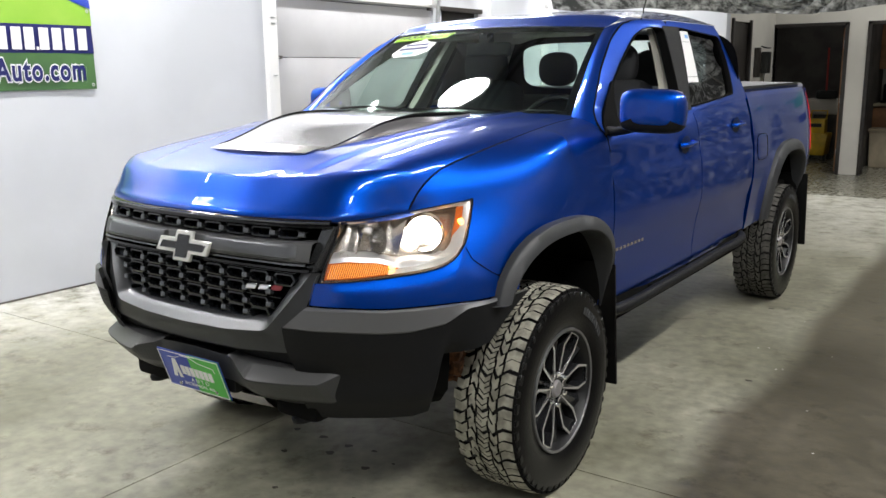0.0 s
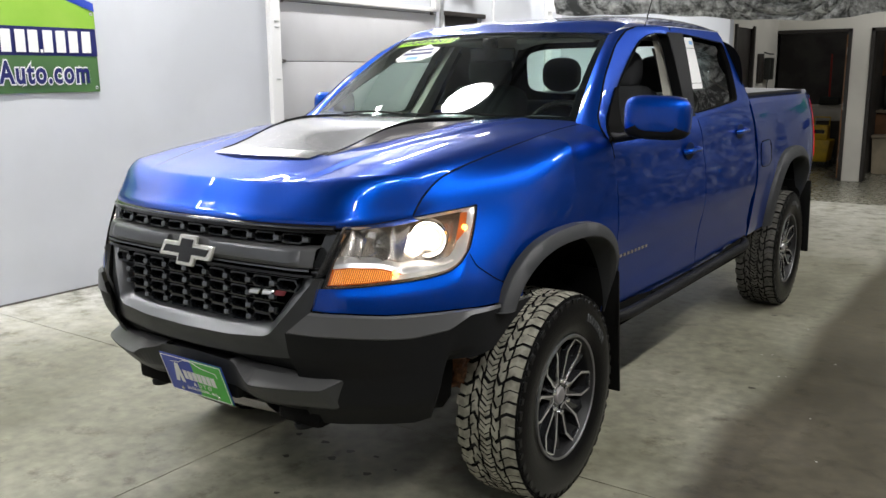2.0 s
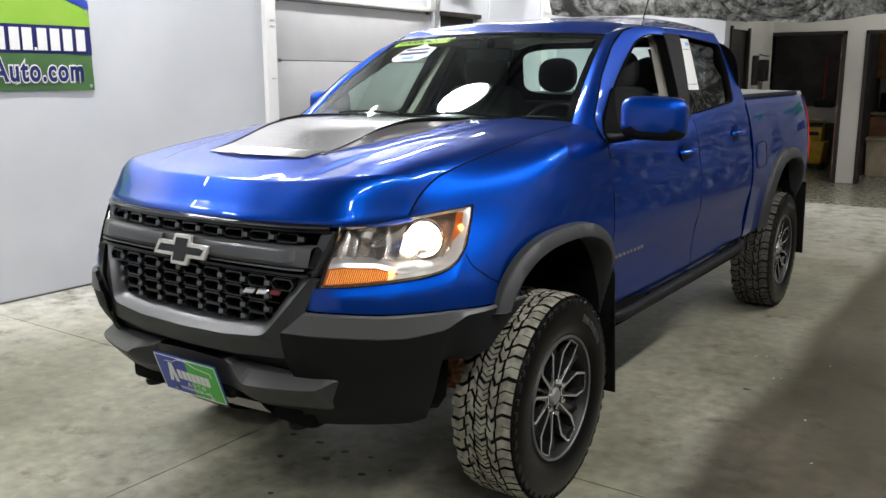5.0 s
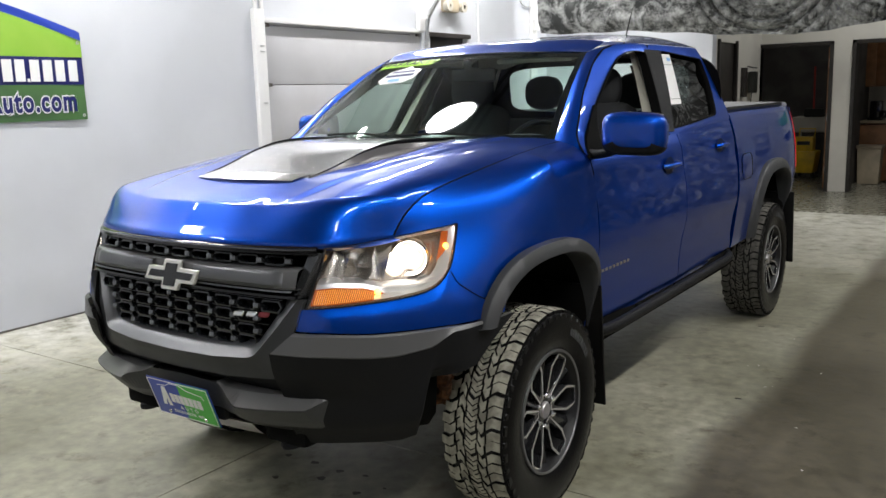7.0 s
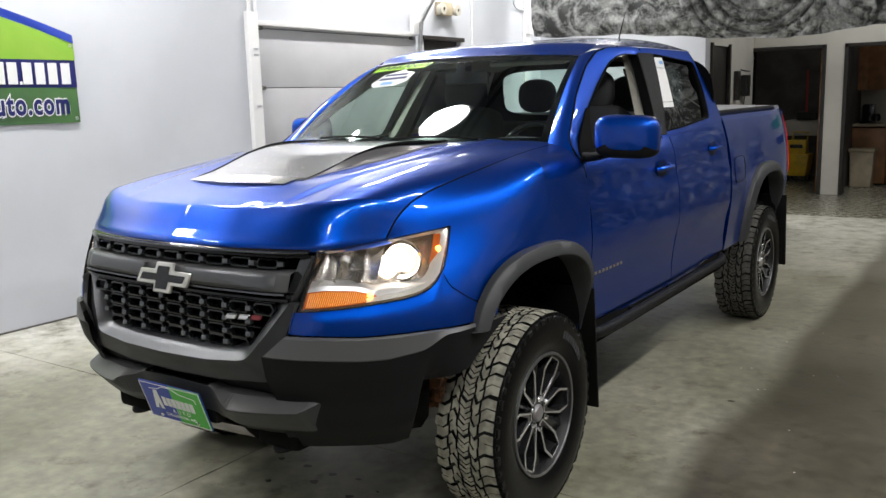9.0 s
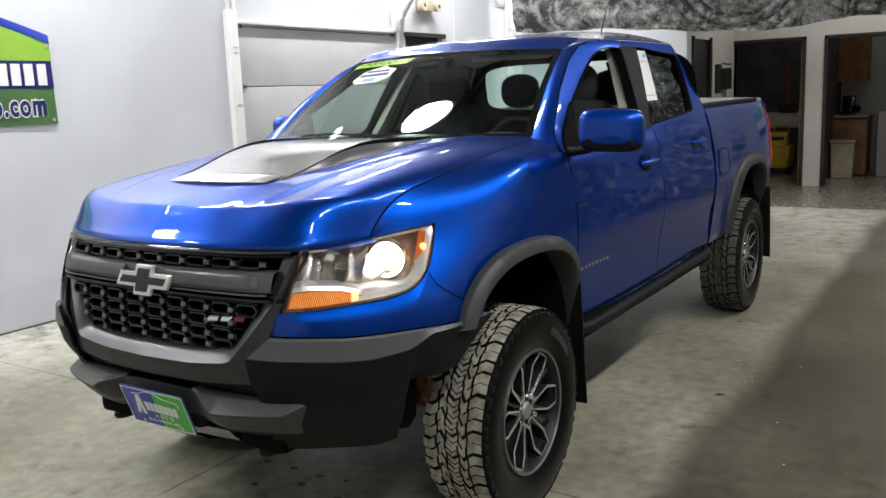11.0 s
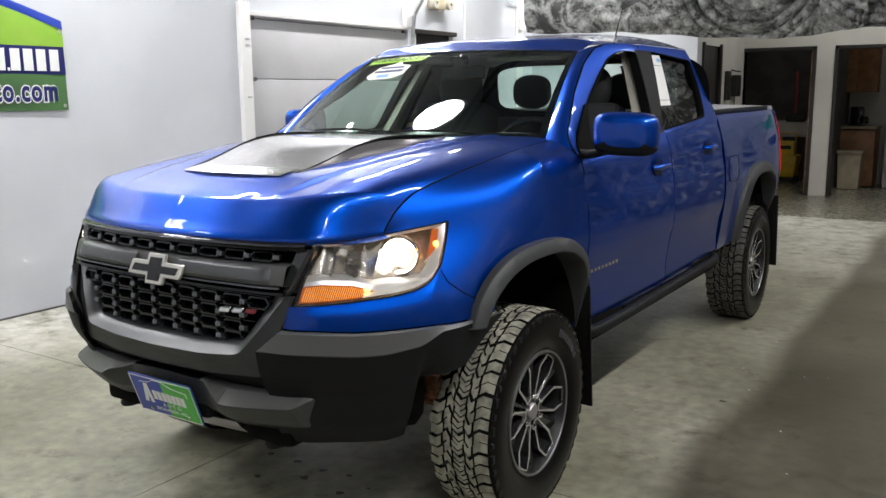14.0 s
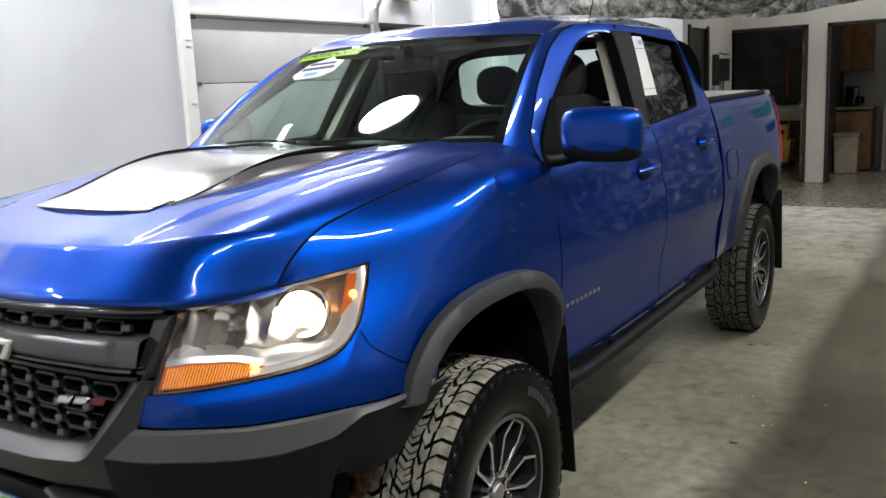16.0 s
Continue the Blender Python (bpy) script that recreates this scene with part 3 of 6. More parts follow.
# ---- ceiling lights ----
def lights():
    first = None
    # last two rows: unseen battens added to brighten the cloth and north wall
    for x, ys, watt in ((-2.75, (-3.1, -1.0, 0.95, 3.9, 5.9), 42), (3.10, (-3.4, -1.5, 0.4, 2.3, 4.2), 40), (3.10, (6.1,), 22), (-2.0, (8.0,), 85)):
        for y in ys:
            if first is None:
                first = thing("ceiling_light", "white LED tube batten on the ceiling", "ceiling light", (x, y, CEIL - 0.002), "ceiling lights")
                part("housing", box(0.14, 1.24, 0.05, (0, 0, -0.025), 0.01), WHITE, first)
                for s in (-0.035, 0.035):
                    part("tube", tube([(s, -0.6, -0.066), (s, 0.6, -0.066)], 0.018), LED, first)
            else:
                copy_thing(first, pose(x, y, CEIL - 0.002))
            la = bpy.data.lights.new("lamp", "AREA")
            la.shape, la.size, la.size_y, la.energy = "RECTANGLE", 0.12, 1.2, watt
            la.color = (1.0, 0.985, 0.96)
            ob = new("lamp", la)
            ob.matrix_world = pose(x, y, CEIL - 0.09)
    for dx in (0.0, 0.13):
        cp = thing("ceiling_pipe", "dark painted pipe under the ceiling", "pipe", group="ceiling pipes")
        part("pipe", tube([(-0.44 + dx, -0.1, CEIL - 0.035), (-1.31 + dx, 4.0, CEIL - 0.035)], 0.03, 10), BROWNF, cp)
    rl = thing("round_ceiling_lamp", "large round white ceiling lamp, switched on", "ceiling lamp", (-1.06, 1.17, CEIL - 0.002))
    b = lathe([(0.0, 0.325), (0.05, 0.325), (0.06, 0.312), (0.05, 0.30), (0.02, 0.30)], 48)
    bmesh.ops.transform(b, matrix=pose(0, 0, 0, 0, 90, 0), verts=b.verts)
    part("housing", b, WHITE, rl)
    b = lathe([(0.035, 0.30), (0.045, 0.20), (0.05, 0.001)], 48)
    bmesh.ops.transform(b, matrix=pose(0, 0, 0, 0, 90, 0), verts=b.verts)
    part("diffuser", b, DISC, rl, "white round diffuser")
    la = bpy.data.lights.new("round_lamp", "AREA")
    la.shape, la.size, la.energy = "DISK", 0.58, 34
    ob = new("round_lamp", la)
    ob.matrix_world = pose(-1.06, 1.17, CEIL - 0.075)
    # unseen weak fill added for the kitchenette, no fixture built
    la = bpy.data.lights.new("room_lamp", "AREA")
    la.shape, la.size, la.size_y, la.energy = "RECTANGLE", 0.3, 1.2, 2.5
    ob = new("room_lamp", la)
    ob.matrix_world = pose(0.7, 12.2, CEIL - 0.1)
    # added fill so the things in the dark store room show
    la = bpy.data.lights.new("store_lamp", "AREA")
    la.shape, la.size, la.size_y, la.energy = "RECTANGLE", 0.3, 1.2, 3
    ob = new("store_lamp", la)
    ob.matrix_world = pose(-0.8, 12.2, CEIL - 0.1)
    # unseen fill added to brighten the passage and its back wall
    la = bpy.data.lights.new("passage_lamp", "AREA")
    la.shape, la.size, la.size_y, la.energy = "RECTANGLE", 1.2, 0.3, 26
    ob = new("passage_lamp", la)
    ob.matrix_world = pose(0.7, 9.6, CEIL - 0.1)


lights()


# ---- the pickup ----
# x to the driver's side, y from the front axle to the rear, z up
SIDE = [(0.50, 0.835), (0.62, 0.858), (0.75, 0.876), (0.93, 0.896), (1.03, 0.893), (1.12, 0.885), (1.22, 0.868), (1.30, 0.848), (1.42, 0.805), (1.56, 0.743), (1.68, 0.686), (1.76, 0.642)]
TAPER = [(0.0, 0.972), (0.43, 0.985), (1.42, 1.0), (2.3, 0.985), (2.8, 0.966), (3.3, 0.96), (3.8, 0.95), (4.03, 0.92), (4.12, 0.88)]
FRONT = [
    (0.66, [(0, -0.915), (0.28, -0.915), (0.48, -0.885), (0.64, -0.775), (0.775, -0.59), (0.85, -0.41)]),
    (0.88, [(0, -0.915), (0.28, -0.915), (0.52, -0.885), (0.675, -0.745), (0.785, -0.55), (0.845, -0.33)]),
    (1.09, [(0, -0.905), (0.28, -0.885), (0.545, -0.80), (0.655, -0.60), (0.735, -0.39), (0.81, -0.17)]),
    (1.23, [(0, -0.84), (0.28, -0.82), (0.52, -0.72), (0.62, -0.53), (0.70, -0.33), (0.77, -0.12)]),
]


def side_x(y, z):
    x = table(SIDE, z) * table(TAPER, y)
    return x - 0.055 * ease(1.7, 0.85, y) * ease(1.25, 1.38, z)


def plan(level, u):
    z, pts = level
    return spline(pts + [(side_x(0.10, z), 0.10), (side_x(0.35, z), 0.35)], u)


def skin(u, z, out=0.0):
    """A point of the body's outside: u counts along the front to 6 at the axle, beyond it metres along the side."""
    if u > 6:
        y = 0.10 + (u - 6)
        return Vector((side_x(y, z) + out, y, z))
    keys = [(lv[0], *plan(lv, u)) for lv in FRONT]
    x, y = table([(k[0], k[1]) for k in keys], z), table([(k[0], k[2]) for k in keys], z)
    if out:
        a, b = skin(u - 0.05, z), skin(u + 0.05, z)
        d = (b - a)
        n = Vector((d.y, -d.x, 0)).normalized()
        x, y = x + n.x * out, y + n.y * out
    return Vector((x, y, z))


def u_of(y):
    return 6 + y - 0.10


def patch(us, low, high, n, out=0.0, bm=None):
    rows = [[skin(u, lerp(low(u), high(u), k), out) for u in us] for k in steps(0, 1, n)]
    return grid(rows, bm)


truck = thing("pickup_truck", "metallic blue crew-cab pickup with black bumpers and all-terrain tyres", "pickup truck")

# wheel arches: (centre, half width, rise) of a squared-off arch above z 0.60
ARCH_Z, ARCH_N = 0.60, 2.7


def arch(yc, y, a, b):
    f = min(1.0, abs((y - yc) / a))
    return ARCH_Z + b * (1 - f ** ARCH_N) ** (1 / ARCH_N)


HOOD_EDGE = [(-0.60, 0.654, 1.112), (-0.55, 0.652, 1.158), (-0.47, 0.651, 1.202), (-0.40, 0.656, 1.226), (-0.22, 0.672, 1.260), (0.0, 0.687, 1.293), (0.257, 0.702, 1.326), (0.48, 0.716, 1.343)]


def hood_edge(y):
    return Vector((table([(k[0], k[1]) for k in HOOD_EDGE], y), y, table([(k[0], k[2]) for k in HOOD_EDGE], y)))


def fender():
    def crown(u, low):
        """From the lamp or the side up and over to the bonnet gap."""
        g = hood_edge(table([(3.0, -0.60), (3.25, -0.57), (3.7, -0.46), (4.06, -0.36), (5.0, -0.12), (6.0, 0.14), (6.325, 0.46)], u))
        a, b = skin(u, low), skin(u, low + 0.05)
        b = a + (b - a).normalized() * (g - a).length * 0.48
        b.z = min(b.z, g.z + 0.003)
        c, e = a.lerp(b, 0.85), g.lerp(b, 0.85)
        return [a * (1 - k) ** 3 + c * 3 * k * (1 - k) ** 2 + e * 3 * k * k * (1 - k) + g * k ** 3 for k in steps(0, 1, 18)]

    def low(u):
        y = skin(u, 0.9).y
        seam = lin([(4.06, 0.985), (4.25, 0.945), (5.2, 0.845)], u)
        if y < -0.44:
            return seam
        return max(arch(0, y, 0.43, 0.39), 0.60 if y > 0.3 else (seam if u < 5.0 else 0.6))

    def mid(u):
        return max(table([(3, 1.100), (4.06, 1.121), (5.2, 1.150), (6.0, 1.215), (6.325, 1.262)], u), low(u) + 0.05 if u > 4.06 else 0)
    us = steps(4.06, 6, 40) + [u_of(y) for y in steps(0.10, 0.425, 14)[1:]]
    bm = grid([crown(u, mid(u)) for u in steps(3.0, 4.06, 14)[:-1] + us])
    grid([[skin(u, lerp(low(u), mid(u), k)) for k in steps(0, 1, 18)] for u in us], bm)
    bmesh.ops.remove_doubles(bm, verts=bm.verts, dist=0.0004)
    return bm


part("fender", fender(), PAINT, truck)
part("fender", other(fender()), PAINT, truck)


# bonnet
def hood_front(x):
    ax = abs(x)
    return table([(0, -0.905), (0.28, -0.883), (0.42, -0.845), (0.545, -0.795), (0.655, -0.60)], ax)


def hood_rise(d):
    return lin([(0, 0), (0.003, 0.010), (0.010, 0.018), (0.022, 0.028), (0.040, 0.046), (0.065, 0.076), (0.090, 0.101), (0.095, 0.1045), (0.100, 0.106), (0.3, 0.155), (0.6, 0.201), (1.0, 0.238), (1.4, 0.252)], d)


def hood_corner(d):
    return lin([(0, 0), (0.004, 0.013), (0.014, 0.027), (0.030, 0.056), (0.05, 0.095), (0.075, 0.122), (0.10, 0.134), (0.20, 0.152), (0.265, 0.163), (0.44, 0.187), (0.59, 0.206), (0.75, 0.223), (0.93, 0.243), (1.3, 0.268)], d)


def dome(x, d):
    """Height over the bumper line: a creased centre dome that blends into squarer corners."""
    ax = abs(x)
    w = lin([(0, 0.34), (0.1, 0.355), (0.5, 0.40), (1.2, 0.52)], d)
    z = lerp(hood_rise(d), hood_corner(d), ease(0.26, 0.57, ax))
    return z + 0.007 * ease(0.06, 0.16, d) * (1 - ease(w, w + 0.030, ax))


def hood_z(x, y, s):
    d = y - hood_front(x)
    g = hood_edge(max(-0.57, min(0.48, y)))
    return lerp(1.100 + dome(x, d), g.z, abs(s) ** 9)


def hood():
    rows = []
    f1, b1 = hood_edge(-0.60), hood_edge(0.46)
    for t in [0, 0.002, 0.005, 0.009, 0.014, 0.020, 0.03, 0.045, 0.06, 0.072, 0.078, 0.083, 0.088, 0.094, 0.102, 0.115, 0.13, 0.15] + steps(0.18, 1, 30):
        g = hood_edge(lerp(-0.60, 0.46, t))
        row = []
        for s in HOOD_S:
            fx, fy = plan(FRONT[2], 3 * abs(s))
            fx = math.copysign(fx, s)
            bx = s * b1.x
            by = 0.215 + 0.245 * s * s
            w = abs(s) ** 4
            x = lerp(fx, bx, t) + math.copysign(w, s) * (g.x - lerp(f1.x, b1.x, t))
            y = lerp(fy, by, t)
            row.append((x, y, lerp(1.100 + dome(x, y - fy), g.z - 0.002, abs(s) ** 13)))
        rows.append(row)
    lip = [[(p[0], p[1] + 0.03, p[2] - 0.02) for p in rows[0]], [(p[0], p[1] + 0.004, p[2] - 0.010) for p in rows[0]]]
    return grid(lip + rows)


HOOD_S = [k / 60 for k in range(-60, 61)]
part("hood", hood(), PAINT, truck)
for sg in (1, -1):
    line = [Vector((sg * (p.x + 0.002), p.y, p.z - 0.002)) for p in (hood_edge(y) for y in steps(-0.60, 0.46, 40))]
    part("shut_line", tube(line, 0.0030, 6), LINER, truck, "dark gap beside the hood")


def scoop():
    """Raised satin insert on the bonnet with dark side vents."""
    def top(x, y):
        t = (y + 0.54) / 0.66
        return hood_z(x, y, abs(x) / 0.72) + 0.001 + 0.036 * ease(0.0, 0.6, t) * (1 - 0.85 * ease(0.6, 1.2, t))
    us = steps(0, 1, 24)
    def half(t):
        return lerp(0.255, 0.315, t)
    bm = grid([[(s * half(t), -0.54 + 0.80 * t - 0.03 * (1 - s * s), top(s * half(t), -0.54 + 0.80 * t)) for s in steps(-1, 1, 16)] for t in us])
    part("hood_scoop", thicken(bm, 0.006), HOODM, truck, "satin black raised hood insert")
    for sg in (1, -1):
        rows = []
        for t in us:
            y = -0.54 + 0.80 * t
            a = sg * half(t)
            w = 0.006 + 0.062 * ease(0.05, 0.40, t) * (1 - ease(0.45, 0.97, t))
            b = sg * (abs(a) + w)
            rows.append([(a, y, top(a, y) - 0.003), (lerp(a, b, 0.35), y, top(a, y) - (0.02 + 0.012 * t) * ease(1.0, 0.8, t)), (b, y, hood_z(b, y, abs(b) / 0.72) + 0.004), (b + sg * 0.01, y, hood_z(b, y, abs(b) / 0.72) - 0.01)])
        part("scoop_vent", grid(rows), VENTM, truck, "satin grey scoop side vent")
        # dark tube drawn along the rim for the shadow gap beside the insert
        rim = [(sg * (half(t) + 0.001), -0.54 + 0.80 * t, top(half(t), -0.54 + 0.80 * t) + 0.001) for t in us]
        part("scoop_edge", tube(rim, [0.0022 + 0.006 * ease(0.25, 0.7, t) * (1 - 0.6 * ease(0.8, 1, t)) for t in us], 6), LINER, truck, "dark scoop edge line standing for its shadow gap")
    for k in range(4):
        y = -0.600 + 0.024 * k
        bm = grid([[(s * 0.235, y + dy - 0.03 * (1 - s * s), hood_z(s * 0.235, y, 0.3) + 0.003 + dz) for s in steps(-1, 1, 12)] for dy, dz in ((0, 0.0), (0.003, 0.003), (0.018, 0.006), (0.022, 0.000))])
        part("scoop_slat", bm, HOODM, truck, "silver scoop slat")


scoop()


# doors and bed sides
def belt(y):
    return 1.278 + 0.038 * (y - 0.42)


def doors():
    for sg in (1, -1):
        for nm, y0, y1 in (("front_door", 0.432, 1.422), ("rear_door", 1.430, 2.345)):
            us = [u_of(y) for y in steps(y0, y1, 26)]
            def low(u):
                y = u - 6 + 0.10
                return 0.612
            bm = patch(us, low, lambda u: belt(u - 5.9), 26)
            e = grid([[skin(u, z, -0.02 * k) for z in steps(0.613, belt(u - 5.9), 12)] for k, u in ((1, us[0]), (0, us[0]))], bm)
            grid([[skin(u, z, -0.02 * k) for z in steps(0.613, belt(u - 5.9), 12)] for k, u in ((0, us[-1]), (1, us[-1]))], e)
            for v in bm.verts:   # press the lower door inwards under the crease
                z = v.co.z
                v.co.x -= 0.010 * ease(0.90, 0.80, z) * ease(0.62, 0.70, z) + 0.005 * ease(1.08, 1.14, z) * ease(1.24, 1.16, z)
            part(nm, bm if sg > 0 else other(bm), PAINT, truck)
        bm = patch([u_of(y) for y in steps(0.40, 2.36, 20)], lambda u: 0.578, lambda u: 0.622, 4, -0.012)
        part("rocker_panel", bm if sg > 0 else other(bm), PAINT, truck)
        # unseen flange added to stop light leaking between bar and rocker
        part("sill_flange", box(0.012, 1.94, 0.10, (sg * 0.828, 1.40, 0.545), 0.003), LINER, truck)
        # bed side
        us = [u_of(y) for y in steps(2.385, 4.06, 60)]
        def lowb(u):
            y = u - 5.9
            return max(arch(3.238, y, 0.455, 0.415), 0.60)
        bm = patch(us, lowb, lambda u: 1.355, 26)
        rows = [[skin(u, 1.355) + Vector(d) for u in us] for d in ((0, 0, 0), (-0.012, 0, 0.028), (-0.04, 0, 0.036), (-0.09, 0, 0.036), (-0.09, 0, 0))]
        grid(rows, bm)
        part("bed_side", bm if sg > 0 else other(bm), PAINT, truck)
        # front of the bed and tail corner
        bm = grid([[skin(u_of(2.385), z, -k) for z in steps(0.60, 1.37, 10)] for k in (0, 0.1, 0.2)])
        part("bed_front_edge", bm if sg > 0 else other(bm), PAINT, truck)
        bm = grid([[(lerp(side_x(4.06, z), 0.74, k), 4.06 + 0.06 * k, z) for z in steps(0.93, 1.34, 14)] for k in steps(-0.05, 1, 5)])
        for v in bm.verts:
            v.co.x += 0.004
        part("tail_lamp", bm if sg > 0 else other(bm), REDL, truck, "red tail lamp lens")
    bm = box(1.50, 0.04, 0.60, (0, 4.11, 1.07), 0.015)
    part("tailgate", bm, PAINT, truck)
    part("rear_bumper", box(1.5, 0.22, 0.2, (0, 4.2, 0.62), 0.04), BLACKP, truck)
    bm = grid([[(x, y, 1.395 + 0.015 * (1 - (x / 0.8) ** 2) + (0.012 if abs(((y - 2.42) / 0.54) % 1 - 0.5) < 0.47 else 0)) for x in steps(-0.74, 0.74, 16)] for y in steps(2.40, 4.05, 80)])
    part("tonneau_cover", thicken(bm, 0.02), TONNEAU, truck, "grey vinyl folding bed cover")
    for sg in (1, -1):
        part("cover_rail", tube([(sg * (side_x(y, 1.355) - 0.055), y, 1.398) for y in steps(2.40, 4.04, 12)], 0.016, 8), BLACKP, truck)


doors()


# cab: glasshouse sides, roof, pillars
ROOF_Z = 1.752


def gh(y, z, out=0.0):
    return Vector((side_x(y, z) + out, y, z))


F_OUT = [(0.405, 1.277), (1.33, 1.31), (1.42, 1.53), (1.52, ROOF_Z), (1.35, ROOF_Z - 0.002), (1.20, ROOF_Z - 0.008), (1.06, 1.722), (0.88, 1.648), (0.66, 1.518), (0.50, 1.388), (0.43, 1.325)]
F_WIN = [(0.432, 1.292), (1.30, 1.330), (1.37, 1.52), (1.445, 1.712), (1.33, 1.715), (1.22, 1.700), (1.12, 1.668), (0.962, 1.588), (0.75, 1.478), (0.58, 1.380), (0.47, 1.318)]
R_OUT = [(1.33, 1.31), (2.375, 1.352), (2.34, 1.55), (2.285, ROOF_Z), (1.52, ROOF_Z), (1.42, 1.53)]
R_WIN = [(1.40, 1.342), (2.10, 1.385), (2.20, 1.55), (2.235, 1.690), (1.63, 1.722), (1.515, 1.53)]


def outline(pts, n=8):
    """A closed outline in y, z through the corners, a little rounded at each."""
    out = []
    m = len(pts)
    for i in range(m):
        a, p, b = Vector(pts[i - 1]), Vector(pts[i]), Vector(pts[(i + 1) % m])
        r = min(0.035, 0.3 * (a - p).length, 0.3 * (b - p).length)
        e, f = p + (a - p).normalized() * r, p + (b - p).normalized() * r
        out += [e * (1 - k) ** 2 + p * 2 * k * (1 - k) + f * k * k for k in steps(0, 1, 4)]
        h = b + (p - b).normalized() * min(0.035, 0.3 * (b - p).length, 0.3 * (Vector(pts[(i + 2) % m]) - b).length)
        out += [f.lerp(h, k) for k in steps(0, 1, n)[1:-1]]
    return out


def glasshouse():
    for sg in (1, -1):
        s = (lambda b: b) if sg > 0 else other
        for nm, outer, win, gl, r in (("front_window_frame", F_OUT, F_WIN, None, 0.05), ("rear_window_frame", R_OUT, R_WIN, DARKGL, 0.07)):
            o, w = outline(outer), outline(win)
            rows = [[gh(*p) for p in o], [gh(*p, 0.004) for p in (a.lerp(b, 0.75) for a, b in zip(o, w))], [gh(*p) for p in w], [gh(*p, -0.004) for p in w]]
            bm = grid(rows, close=True)
            bmesh.ops.remove_doubles(bm, verts=bm.verts, dist=0.0005)
            part(nm, s(bm), PAINT, truck)
            part("inner_lining", s(grid([[gh(*p, d) for p in (a.lerp(b, f) for a, b in zip(o, w))] for f, d in ((-0.02, -0.016), (0.1, -0.022), (0.7, -0.035), (1.0, -0.032))], close=True)), TRIMB if sg < 0 else LINER, truck)
            rim = grid([[gh(*p, d) for p in (a.lerp(b, f) for a, b in zip(o, w))] for f, d in ((0.93, 0.004), (0.96, 0.010), (1.02, 0.008), (1.03, -0.02), (0.99, -0.04))], close=True)
            part("window_seal", s(rim), LINER, truck)
            if gl or sg < 0:
                c = sum(w, Vector((0, 0))) / len(w)
                bm = grid([[gh(*c.lerp(p, k), -0.012) for p in w] for k in (0.02, 0.25, 0.5, 0.75, 1.02)], close=True)
                part("side_window", s(bm), gl or WSGLASS, truck, "dark tinted side glass" if gl else "clear side glass")
            if win is F_WIN:
                n = len(o)
                seam = [gh(*p, 0.001) for p in o[int(n * 5.6 / 11):]] + [gh(0.428, 1.27 - 0.06 * k, 0.0) for k in (0, 1)]
                part("door_seam", s(tube(seam, 0.0035, 6)), LINER, truck)
        # black pillar cover between the windows
        bm = grid([[gh(lerp(lerp(1.30, 1.445, k), lerp(1.40, 1.63, k), f), lerp(1.330, 1.724, k), 0.009) for f in steps(0, 1, 4)] for k in steps(0, 1, 12)])
        part("b_pillar_cover", s(thicken(bm, 0.004)), BLACKP, truck, "satin black door pillar cover")
        # pillar beside the windshield
        rows = []
        for k in [-0.2, -0.1, -0.04] + steps(0, 1, 16):
            a = ws_edge(max(k, 0))
            yb = lerp(0.42, 1.12, k)
            b = gh(yb, table([(0.40, 1.30), (0.43, 1.325), (0.50, 1.388), (0.66, 1.518), (0.88, 1.648), (1.06, 1.722), (1.20, 1.744)], yb), -0.002)
            if k < 0:
                a += Vector((0.10, -0.30, -0.24)) * -k
                b = gh(0.42 + 0.10 * k, 1.315 + 0.40 * k, 0.22 * k)
            mid = (a + b) / 2 + Vector((0.010, -0.012, 0.010))
            rows.append([a * (1 - f) ** 2 + mid * 2 * f * (1 - f) + b * f * f for f in steps(0, 1, 8)])
        part("a_pillar", s(grid(rows)), PAINT, truck)
        part("pillar_trim", s(grid([[p + Vector((-0.018, 0.014, -0.012)) for p in r] for r in rows[3:]])), TRIMB if sg < 0 else LINER, truck)
        # cab corner
        bm = grid([[Vector((lerp(side_x(y, z), 0.3, k), y + 0.06 * ease(0, 0.3, k), z)) for k in steps(0, 1, 8)] for z, y in ((z, lerp(2.375, 2.285, ease(1.36, ROOF_Z, z))) for z in steps(0.62, ROOF_Z, 20))])
        fs = [f for f in bm.faces if 1.36 < f.calc_center_median().z < 1.72 and f.calc_center_median().x < 0.66]
        bmesh.ops.delete(bm, geom=fs, context="FACES")
        part("cab_rear_panel", s(bm), PAINT, truck)
    bm = grid([[(x, 2.40 - 0.06 * k, lerp(1.36, 1.72, k)) for x in steps(-0.64, 0.64, 8)] for k in steps(0, 1, 6)])
    ring_ = [math.copysign(1, math.cos(a)) * abs(math.cos(a)) ** 0.35 + 1j * math.copysign(1, math.sin(a)) * abs(math.sin(a)) ** 0.35 for a in steps(0, 2 * math.pi, 48)[:-1]]
    part("rear_lining", grid([[(w * q.real, 2.335 - 0.13 * (zc + h * q.imag - 1.36), zc + h * q.imag) for q in ring_] for w, h, zc in ((0.78, 0.42, 1.32), (0.66, 0.20, 1.52), (0.60, 0.145, 1.545), (0.595, 0.14, 1.545))], close=True), LINER, truck, "dark lining round the rear cab window")
    part("rear_window", bm, WSGLASS, truck, "clear rear cab window")


WS_BOT = lambda x: Vector((x, 0.25 + 0.175 * (x / 0.69) ** 2, 1.350 - 0.008 * (x / 0.69) ** 2))
WS_TOP = lambda x: Vector((x, 0.94 + 0.025 * (x / 0.575) ** 2, 1.722 - 0.020 * (x / 0.575) ** 2))


